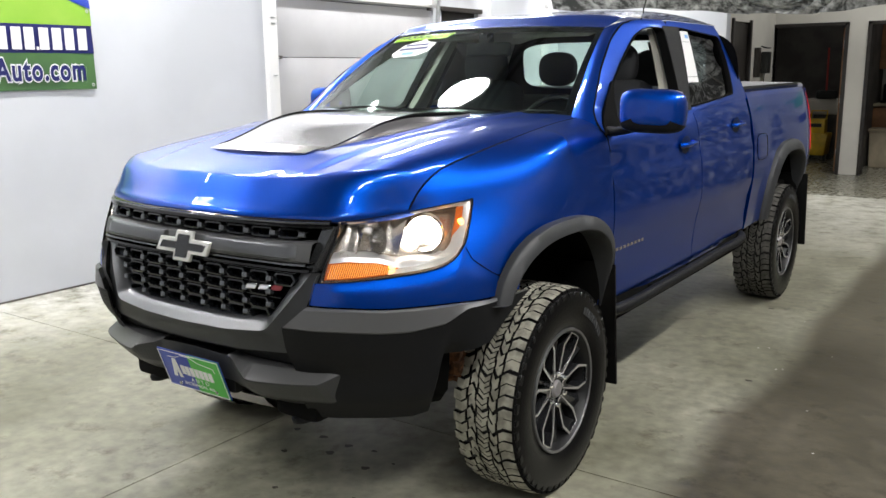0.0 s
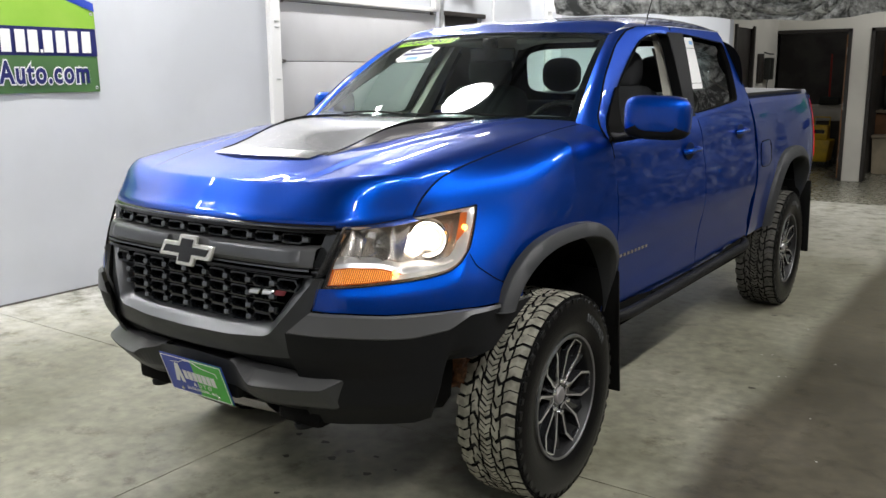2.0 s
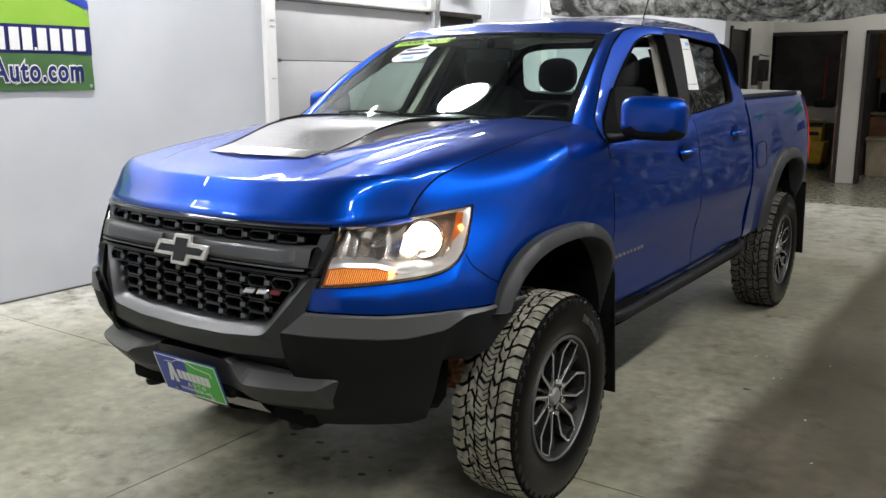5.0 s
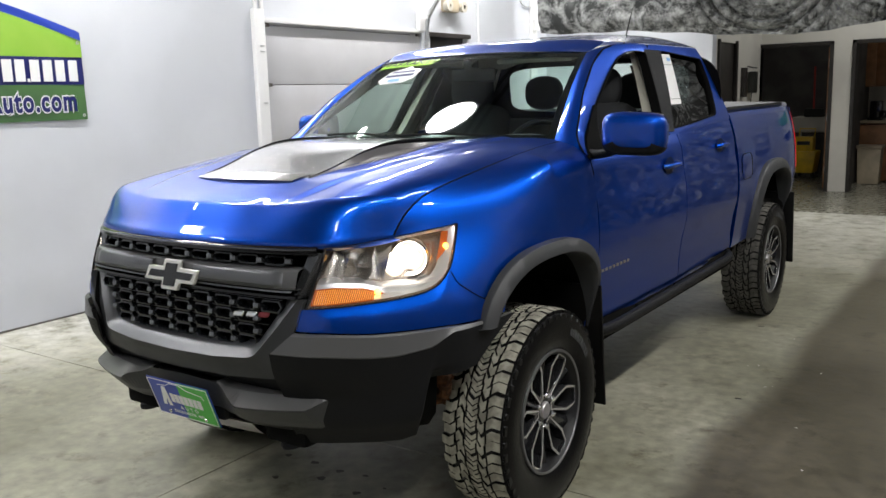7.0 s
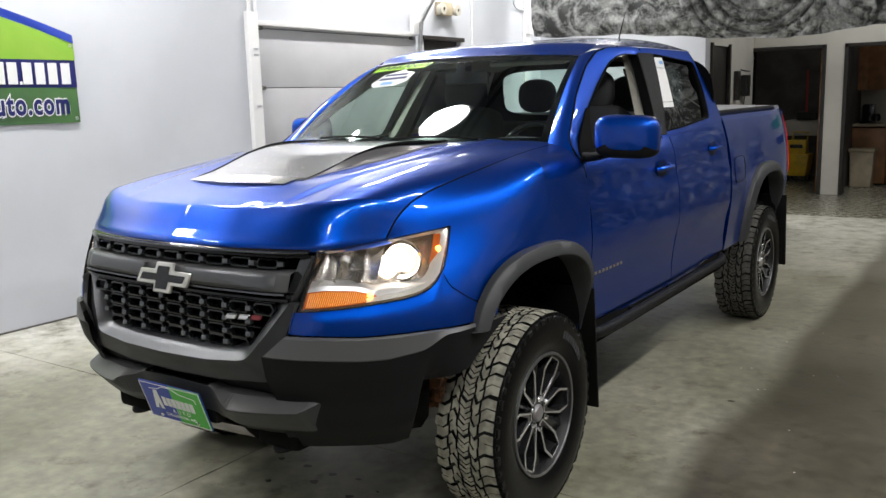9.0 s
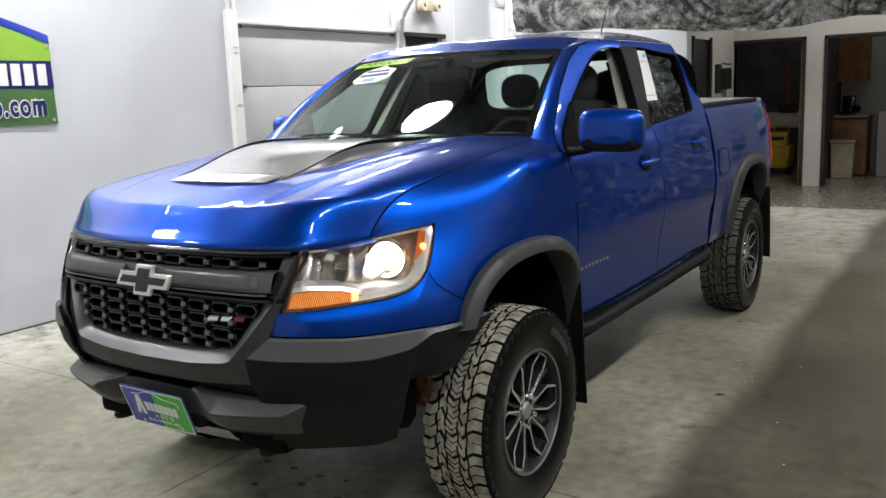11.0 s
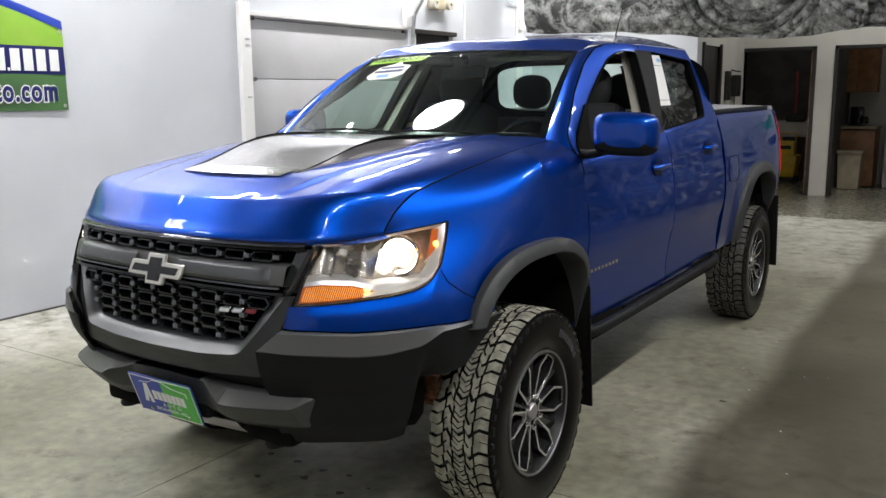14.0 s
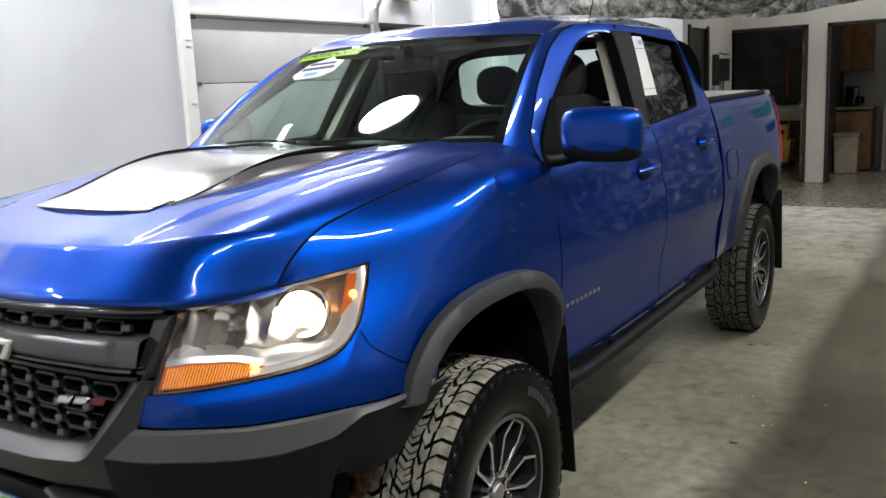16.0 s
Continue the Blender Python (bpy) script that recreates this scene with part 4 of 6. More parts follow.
def ws_point(s, k):
    a, b = WS_BOT(0.69 * s), WS_TOP(0.575 * s)
    p = a.lerp(b, k)
    return p + Vector((0, -0.5, 0.85)) * 0.035 * 4 * k * (1 - k) * 0.6


def ws_edge(k):
    return ws_point(1, k)


def windshield():
    part("windshield", grid([[ws_point(s, k) for s in steps(-1, 1, 24)] for k in steps(0, 1, 14)]), WSGLASS, truck, "clear raked windshield glass")
    def band(s0, s1, k0, k1, n=24, d=0.004):
        return grid([[ws_point(s, k) + Vector((0, 0.5, -0.85)) * d for s in steps(s0, s1, n)] for k in steps(k0, k1, 6)])
    bm = band(-1, 1, 0.0, 0.055)
    join(bm, band(-1, 1, 0.93, 1.0))
    join(bm, band(-1, -0.955, 0, 1))
    join(bm, band(0.955, 1, 0, 1))
    part("windshield_frit", bm, GLOSSB, truck, "black printed windshield border")
    part("cowl_panel", grid([[(x, y, z - 0.02) for x in steps(-0.60, 0.60, 16)] for y, z in ((0.04, 1.28), (0.12, 1.30), (0.22, 1.29), (0.3, 1.26))]), BLACKP, truck)
    for a, b in ((0.05, 0.62), (-0.62, -0.05)):
        p = [ws_point(lerp(a, b, k), 0.02 + 0.02 * math.sin(3 * k)) + Vector((0, -0.004, 0.007)) for k in steps(0, 1, 10)]
        part("wiper", tube(p, 0.005, 6), BLACKP, truck)
    # roof
    rows = []
    for t in steps(0, 1, 30):
        row = []
        for s in steps(-1, 1, 36):
            yf = WS_TOP(0.575 * s).y
            y = lerp(yf, 2.31, t)
            e = side_x(max(y, 1.01), ROOF_Z)
            xw = lerp(0.575, e, ease(0, 0.10, t))
            zr = lerp(WS_TOP(0.575 * s).z, ROOF_Z, ease(0, 0.12, t))
            crown = table([(0, 0), (0.2, 0.036), (0.42, 0.064), (0.75, 0.080), (0.93, 0.072), (1, 0.045)], t) * (1 - abs(s) ** 4.5)
            row.append((s * xw, y, zr + crown + 0.002))
        rows.append(row)
    part("roof", grid(rows), PAINT, truck)
    part("antenna", tube([(0.28, 2.1, 1.79), (0.27, 2.25, 2.0)], [0.005, 0.002], 6), LINER, truck)


windshield()
glasshouse()


# front: lamps, fascia, grille, bumper
def lamp_bottom(u):
    return table([(2.0, 0.920), (2.6, 0.922), (3.15, 0.926), (3.6, 0.932), (3.85, 0.944), (3.98, 0.965), (4.06, 1.00)], u)


def lamp_top(u):
    return lin([(2.0, 1.091), (4.06, 1.118)], u)


def lamp_parts():
    for sg in (1, -1):
        s = (lambda b: b) if sg > 0 else other
        us = steps(2.02, 4.05, 28)
        lamp = part("headlight", s(patch(us, lamp_bottom, lamp_top, 12, -0.075)), LAMPIN, truck, "lit clear headlight with amber turn signal")
        rim = [(u, lamp_bottom(u)) for u in us] + [(4.055, z) for z in steps(lamp_bottom(4.05), 1.118, 6)[1:]] + [(u, lamp_top(u)) for u in us[::-1]] + [(2.02, z) for z in steps(1.091, 0.92, 6)[1:-1]]
        part("lamp_wall", s(grid([[skin(u, z, d) for u, z in rim] for d in (-0.002, -0.078)], close=True)), LAMPIN, lamp)
        cu, cz = 3.1, 1.025
        def inset(f):
            return [(lerp(u, cu, f), lerp(z, cz, f)) for u, z in rim]
        part("black_gasket", s(grid([[skin(u, z, d) for u, z in inset(f)] for f, d in ((-0.02, -0.004), (-0.012, 0.004), (0.012, 0.004))], close=True)), GLOSSB, lamp)
        top = [(u, lamp_top(u) - 0.004) for u in steps(2.1, 4.03, 24)] + [(4.04, z) for z in steps(1.10, 1.06, 4)] + [(u, lamp_bottom(u) + 0.006) for u in steps(4.02, 2.95, 16)]
        ch = []
        for f, d in ((0.0, -0.004), (0.07, -0.010), (0.12, -0.03)):
            ch.append([skin(lerp(u, 3.0, f), lerp(z, 1.03, f * 1.6), d) for u, z in top])
        part("chrome_trim", s(grid(ch)), TRIMC, lamp)
        # amber turn signal along the bottom, with its silver shelf
        def t_top(u):
            return lin([(2.05, 0.972), (2.3, 0.976), (2.75, 0.966), (3.1, 0.945)], u)
        part("turn_signal", s(patch(steps(2.05, 3.1, 18), lambda u: lamp_bottom(u) + 0.004, t_top, 4, -0.012)), AMBER, lamp, "amber turn signal lens")
        sh = [[skin(u, t_top(u) + dz * ease(4.0, 3.3, u) + 0.0, d) for u in steps(2.05, 3.9, 24)] for dz, d in ((0.0, -0.010), (0.012, -0.014), (0.020, -0.045), (0.02, -0.07))]
        for r in sh:
            for i, u in enumerate(steps(2.05, 3.9, 24)):
                if u > 3.1:
                    r[i].z += lamp_bottom(u) - 0.926
        part("shelf", s(grid(sh)), SATIN, lamp, "silver reflector shelf")
        for k in range(28):
            u = 2.09 + 0.031 * k
            b = grid([[skin(u + du, z, d) for z in steps(lamp_bottom(u) + 0.008, t_top(u) - 0.004, 3)] for du, d in ((0, -0.011), (0.006, -0.009), (0.012, -0.009), (0.018, -0.011))])
            part("lens_rib", s(b), AMBERL, lamp)
        g = bmesh.new()
        bmesh.ops.create_uvsphere(g, u_segments=12, v_segments=8, radius=0.010, matrix=Matrix.Translation(skin(2.98, 0.952, -0.006)))
        part("bulb", s(g), GLOW, lamp)
        # side marker
        part("side_marker", s(patch(steps(3.83, 4.02, 6), lambda u: 1.005 + 0.22 * (u - 3.8), lambda u: 1.098, 6, -0.014)), AMBERD, lamp, "amber side marker lens")
        g = bmesh.new()
        bmesh.ops.create_uvsphere(g, u_segments=12, v_segments=8, radius=0.009, matrix=Matrix.Translation(skin(3.93, 1.055, -0.010)))
        part("bulb", s(g), GLOW, lamp)
        # projector
        c = skin(3.45, 1.028, -0.045)
        aim = Matrix.Translation(c) @ Matrix.Rotation(radians(-90 + 28), 4, "Z")
        b = lathe([(-0.02, 0.062), (0.0, 0.060), (0.012, 0.056), (0.0, 0.047), (-0.02, 0.042)], 36)
        bmesh.ops.transform(b, matrix=aim, verts=b.verts)
        part("projector_ring", s(b), CHROME, lamp)
        b = lathe([(0.014, 0.001), (0.012, 0.010), (0.006, 0.018), (-0.004, 0.025), (-0.014, 0.028)], 36)
        bmesh.ops.transform(b, matrix=aim, verts=b.verts)
        part("projector_lens", s(b), BEAM, lamp, "lit projector lens")
        b = lathe([(-0.016, 0.029), (-0.006, 0.032), (-0.008, 0.037), (-0.022, 0.046)], 36)
        bmesh.ops.transform(b, matrix=aim, verts=b.verts)
        part("projector_shroud", s(b), BOUNCE, lamp, "lit projector shroud")
        b = lathe([(-0.012, 0.038), (-0.004, 0.032), (0.004, 0.018), (0.006, 0.001)], 36)
        bmesh.ops.transform(b, matrix=Matrix.Translation(skin(3.18, 1.015, -0.045)) @ Matrix.Rotation(radians(-90 + 20), 4, "Z"), verts=b.verts)
        part("bounce_reflector", s(b), LOBE, lamp)
        # high-beam reflector
        c = skin(2.62, 1.03, -0.04)
        b = lathe([(0.012, 0.055), (0.0, 0.05), (-0.02, 0.035), (-0.028, 0.012), (-0.01, 0.012), (-0.006, 0.002)], 32)
        bmesh.ops.transform(b, matrix=Matrix.Translation(c) @ Matrix.Rotation(radians(-90 + 15), 4, "Z"), verts=b.verts)
        part("high_beam_reflector", s(b), REFL, lamp)
        for u0, u1, d0, d1 in ((2.16, 2.30, -0.030, -0.062), (2.30, 2.44, -0.062, -0.034), (2.80, 2.92, -0.032, -0.066), (2.92, 3.08, -0.066, -0.040)):
            b = grid([[skin(u, z, d) for u, d in ((u0, d0), (lerp(u0, u1, 0.5), lerp(d0, d1, 0.42)), (u1, d1))] for z in steps(0.978, 1.088, 5)])
            part("reflector_facet", s(b), REFL, lamp)
        part("lens", s(patch(us, lamp_bottom, lamp_top, 10, 0.002)), CLEAR, lamp, "clear outer lens").visible_shadow = False
        # blue fascia below the lamp
        def f_low(u):
            return lin([(1.9, 0.853), (2.4, 0.848), (3.0, 0.836), (4.0, 0.828), (5.3, 0.814)], u)
        def f_top(u):
            if u < 4.06:
                return lamp_bottom(u) - 0.003
            return lin([(4.06, 0.985), (4.25, 0.945), (5.2, 0.845)], u)
        us2 = steps(1.93, 4.055, 30) + steps(4.065, 5.22, 16)
        rows = []
        for k in steps(0, 1, 10):
            rows.append([skin(u, lerp(f_low(u), f_top(u), k), 0.005 * ease(1.0, 0.55, k) * ease(1.95, 2.3, u) * ease(5.0, 4.2, u)) for u in us2])
        part("front_fascia", s(grid(rows)), PAINT, truck)
        part("fascia_seam", s(tube([skin(u, f_top(u) - 0.001, 0.0006) for u in steps(4.08, 5.2, 16)], 0.0018, 5)), LINER, truck)
        # black bumper corner
        def low(u):
            return lin([(1.6, 0.46), (3.6, 0.455), (3.84, 0.47), (3.98, 0.655), (4.6, 0.665), (5.3, 0.69)], u)
        def step_(u):
            return lin([(1.75, 0.066), (3.4, 0.070), (3.9, 0.055), (4.25, 0.014), (5.3, 0.006)], u)
        def start(z):
            return lin([(0.66, 1.72), (0.765, 1.62), (0.85, 1.92)], z)
        fs = steps(0, 1, 44)
        rows = []
        for dz, o in ((0, 0.0), (0.0, 0.006), (0.08, 0.012), (0.94, 0.020), (1.0, 0.017)):
            u0 = start(0.850 - 0.08 * dz)
            us = [lerp(u0, 5.3, f) for f in fs]
            rows.append([skin(u, f_low(u) - 0.004 - dz * step_(u), o * ease(5.3, 4.2, u) * (1 + 0.45 * ease(2.9, 1.8, u)) + 0.006) for u in us])
        # sloped step toned lighter as if lit, corner below in darker plastic
        part("bumper_step", s(grid(rows)), BARP, truck, "satin grey bumper edge")
        rows = []
        for k in steps(0, 1, 10):
            u0 = start(lerp(0.765, 0.66, min(1, k * 2)))
            us = [lerp(u0, 5.35 - 0.45 * k, f) for f in fs]
            rows.append([skin(u, lerp(f_low(u) - 0.004 - step_(u), low(u), k), (0.017 * ease(5.3, 4.2, u) * (1 + 0.45 * ease(2.9, 1.8, u)) + 0.006) * (1 - k) - 0.035 * ease(0.2, 0.5, k) * ease(4.0, 2.6, u) - 0.05 * ease(0.7, 1, k) * ease(4.8, 3.5, u)) for u in us])
        fill = []
        for z in steps(0.94, 0.69, 12):
            a = Vector((lin([(0.692, 0.440), (0.832, 0.486), (0.942, 0.518)], z), lin([(0.692, -0.900), (0.832, -0.885), (0.942, -0.848)], z), z))
            b = skin(start(z) + 0.02, z, 0.010)
            fill.append([a.lerp(b, k) + Vector((0, 0.004 * k, 0)) for k in steps(0, 1, 3)])
        part("bumper_return", s(grid(fill)), BARP, truck, "satin grey bumper edge")
        part("bumper_corner", s(grid(rows)), BLACKP, truck, "textured black plastic bumper corner")
        rows = [[skin(u, z, d) for u in steps(1.9, 4.3, 24)] for z, d in ((0.74, -0.10), (0.60, -0.10), (0.50, -0.12), (0.43, -0.20), (0.41, -0.32))]
        part("splash_shield", s(grid(rows)), LINER, truck)


lamp_parts()


def front_y(x, z):
    """The front face of the truck at x, z."""
    keys = [(lv[0], table([(p[0], p[1]) for p in lv[1]], abs(x))) for lv in FRONT]
    return table(keys, z)


def face_bar(xs, low, high, proud, roll=0.012, back=0.05):
    """A moulded bar across the front: rows from its top edge round to its lower edge."""
    rows = []
    for f, d in ((1.0, -back), (1.0, proud - roll), (0.93, proud - 0.002), (0.85, proud), (0.15, proud), (0.07, proud - 0.002), (0.0, proud - roll), (0.0, -back)):
        rows.append([(x, front_y(x, lerp(low(x), high(x), f)) - d, lerp(low(x), high(x), f)) for x in xs])
    bm = grid(rows)
    return bm


def lin_point(pts, t):
    i = max(0, min(len(pts) - 2, int(t)))
    return tuple(lerp(a, b, t - i) for a, b in zip(pts[i], pts[i + 1]))


def grille():
    xs = steps(-0.53, 0.53, 40)
    g = part("grille", grid([[(x, front_y(x, z) + 0.10, z) for x in steps(-0.54, 0.54, 20)] for z in steps(0.68, 1.09, 6)]), LINER, truck, "black hexagon mesh grille with graphite bars")
    part("top_moulding", face_bar(xs, lambda x: 1.072, lambda x: 1.098, 0.004, 0.006), GLOSSB, g)
    part("top_strip", face_bar(xs, lambda x: 1.085, lambda x: 1.092, 0.010, 0.003), LINK, g)
    part("centre_bar", face_bar(steps(-0.495, 0.495, 40), lambda x: 0.972, lambda x: 1.032, 0.006, 0.012), BARP, g, "satin graphite centre bar")
    for sg in (1, -1):
        pad = [[(sg * x, front_y(x, z) - 0.006 - d * ease(0.452, 0.436, x), z - 0.004 * ease(0.43, 0.45, x) * (1 if f > 0.5 else -1)) for x in steps(0.10, 0.452, 26)] for f, z, d in ((1, 1.029, 0.0), (1, 1.026, 0.008), (1, 1.020, 0.011), (0.6, 1.000, 0.012), (0.1, 0.988, 0.010), (0, 0.980, 0.0))]
        part("bar_pad", grid(pad), GREYP, g, "raised satin graphite pad")
    part("bar_rim", face_bar(steps(-0.485, 0.485, 40), lambda x: 0.964, lambda x: 0.972, 0.006, 0.003), LINK, g)
    part("bar_lip", face_bar(steps(-0.492, 0.492, 40), lambda x: 0.944, lambda x: 0.955, -0.004, 0.004), GLOSSB, g)
    for sg in (1, -1):
        rows = []
        for k in steps(0, 1, 10):
            z = lerp(1.078, 0.944, k)
            xi, xo = lerp(0.500, 0.462, k), lerp(0.544, 0.496, k)
            yo = lerp(-0.806, -0.862, k)
            yi = yo - 0.010 * (1 - k)
            rows.append([(sg * xi, yi + 0.05, z), (sg * xi, yi, z), (sg * lerp(xi, xo, 0.85), yo - 0.004, z), (sg * xo, yo + 0.004, z), (sg * (xo + 0.003), yo + 0.04, z)])
        part("side_frame", grid(rows), LINK, g, "graphite grille side frame")
    # satin U-shaped surround: inner edge, front face, lower chamfer
    def arm(pts, s):
        """Along the U from one top end (s -1) over the middle to the other."""
        t = 4 * (1 - abs(s))
        p = Vector(lin_point(pts, t))
        if 1.8 < t < 2.2:   # tight rounding at the lower corners
            k = (t - 1.8) / 0.4
            a_, c_ = Vector(lin_point(pts, 1.8)), Vector(lin_point(pts, 2.2))
            p = a_ * (1 - k) ** 2 + Vector(pts[2]) * 2 * k * (1 - k) + c_ * k * k
        return Vector((math.copysign(p[0], s) if s else 0, p[1], p[2]))
    inner_e = [(0.440, -0.862, 0.936), (0.392, -0.886, 0.862), (0.345, -0.908, 0.792), (0.19, -0.926, 0.780), (0, -0.930, 0.778)]
    outer_e = [(0.490, -0.866, 0.942), (0.432, -0.905, 0.856), (0.360, -0.944, 0.762), (0.20, -0.958, 0.748), (0, -0.962, 0.744)]
    rim_e = [(0.518, -0.848, 0.942), (0.486, -0.885, 0.832), (0.440, -0.900, 0.692), (0.22, -0.930, 0.680), (0, -0.934, 0.676)]
    ss = [-1 + 0.025 * i for i in range(81)]
    rows, lower = [], []
    for s in ss:
        a, b, c = arm(inner_e, s), arm(outer_e, s), arm(rim_e, s)
        back = Vector((0, 0.06, 0))
        e1 = a.lerp(b, 0.08) + Vector((0, 0.001, 0))
        rows.append([a + back, a + Vector((0, 0.006, 0)), e1, a.lerp(b, 0.5) + Vector((0, -0.002, 0)), a.lerp(b, 0.95), b])
        lower.append([b, b.lerp(c, 0.04) + Vector((0, 0.002, 0)), b.lerp(c, 0.5) + Vector((0, 0.004, 0)), c, c + Vector((0, 0.05, 0))])
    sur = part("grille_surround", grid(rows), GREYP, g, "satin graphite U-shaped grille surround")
    # the chamfer faces down: its shade is put into a darker plastic
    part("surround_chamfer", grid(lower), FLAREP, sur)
    for sg in (1, -1):
        edge = [Vector((sg * (x + 0.004), y - 0.004, z)) for x, y, z in (lin_point(rim_e, q) for q in steps(0, 1.9, 14))]
        part("surround_gap", tube(edge, [lerp(0.004, 0.009, math.sin(math.pi * q)) for q in steps(0, 1, 14)], 6), LINER, sur)

    def inner(z):
        return lin([(0.785, 0.345), (0.936, 0.445)], z)
    # mesh: long hexagon cells in level rows, joined by raised satin links
    def at(x, z, d):
        return Vector((x, front_y(x, z) - d, z))

    def cell(x, z, w, h):
        """One hexagon frame, thin at its front edge and deep behind."""
        pts = [(-0.50, 0.0), (-0.36, 0.5), (0.36, 0.5), (0.50, 0.0), (0.36, -0.5), (-0.36, -0.5)]
        ring = [(x + w * a, z + h * b) for a, b in pts]
        inn = [(x + (w - 0.012) * a, z + (h - 0.010) * b) for a, b in pts]
        return grid([[at(*p, -0.045) for p in ring], [at(*p, -0.0135) for p in ring], [at(*p, -0.013) for p in inn], [at(*p, -0.05) for p in inn]], close=True)

    def mesh(zs, h, wid, pitch, wc):
        for z in zs:
            w = wid(z)
            n = int(w / pitch) + 1
            for i in range(-n, n + 1):
                x = i * pitch
                if abs(x) < w - 0.03:
                    part("mesh_cell", cell(x, z, wc, h), BARK, g, smooth=False)
                xl = x + pitch / 2
                if abs(xl) < w - 0.012:
                    sl = (front_y(xl + 0.02, z) - front_y(xl - 0.02, z)) / 0.04
                    tab = box(0.022, 0.018, 0.017, (xl, front_y(xl, z) + 0.010, z), 0.004, 2, pose(0, 0, 0, -12, 0, math.degrees(math.atan(sl))))
                    part("mesh_link", tab, LINK, g, "satin grey mesh link")
            part("mesh_rail", face_bar(steps(-w, w, 30), lambda x: z + h / 2 + 0.0005, lambda x: z + h / 2 + 0.0035, -0.022, 0.001, 0.05), BARK, g)
    mesh((0.916, 0.876, 0.836, 0.800), 0.037, lambda z: inner(z) + 0.005, 0.100, 0.088)
    mesh((1.053,), 0.030, lambda z: 0.49, 0.100, 0.088)
    # emblem: a plain stepped cross shape
    def bow(a, b, c, sl):
        return [(-a - sl, -c), (-b - sl * 0.4, -c), (-b - 0.010, -c - 0.026), (b - 0.010, -c - 0.026), (b + 0.0, -c), (a - sl, -c), (a + sl, c), (b + sl * 0.4, c), (b + 0.010, c + 0.026), (-b + 0.010, c + 0.026), (-b, c), (-a + sl, c)]
    m = pose(0, front_y(0, 0.985) - 0.010, 0.985, 84, 0, 0)
    e = part("emblem", prism(bow(0.122, 0.040, 0.024, 0.012), 0.014, m, 0.003), EDGE, g, "black stepped emblem with a bright metal edge")
    part("emblem_face", prism(bow(0.104, 0.028, 0.0120, 0.008), 0.0155, m @ pose(0, 0, 0.001), 0.001), GUN, e)
    # trim badge: three plain shapes
    m = pose(0.335, front_y(0.335, 0.888) + 0.008, 0.888, 80, 0, 14)
    for k, (dx, mt) in enumerate(((-0.050, CHROME), (-0.004, CHROME), (0.040, REDV))):
        part("badge", prism([(-0.023 + dx, -0.008), (0.015 + dx, -0.008), (0.023 + dx, 0.008), (-0.015 + dx, 0.008)], 0.005, m, 0.003), mt, g, "small trim badge")


grille()


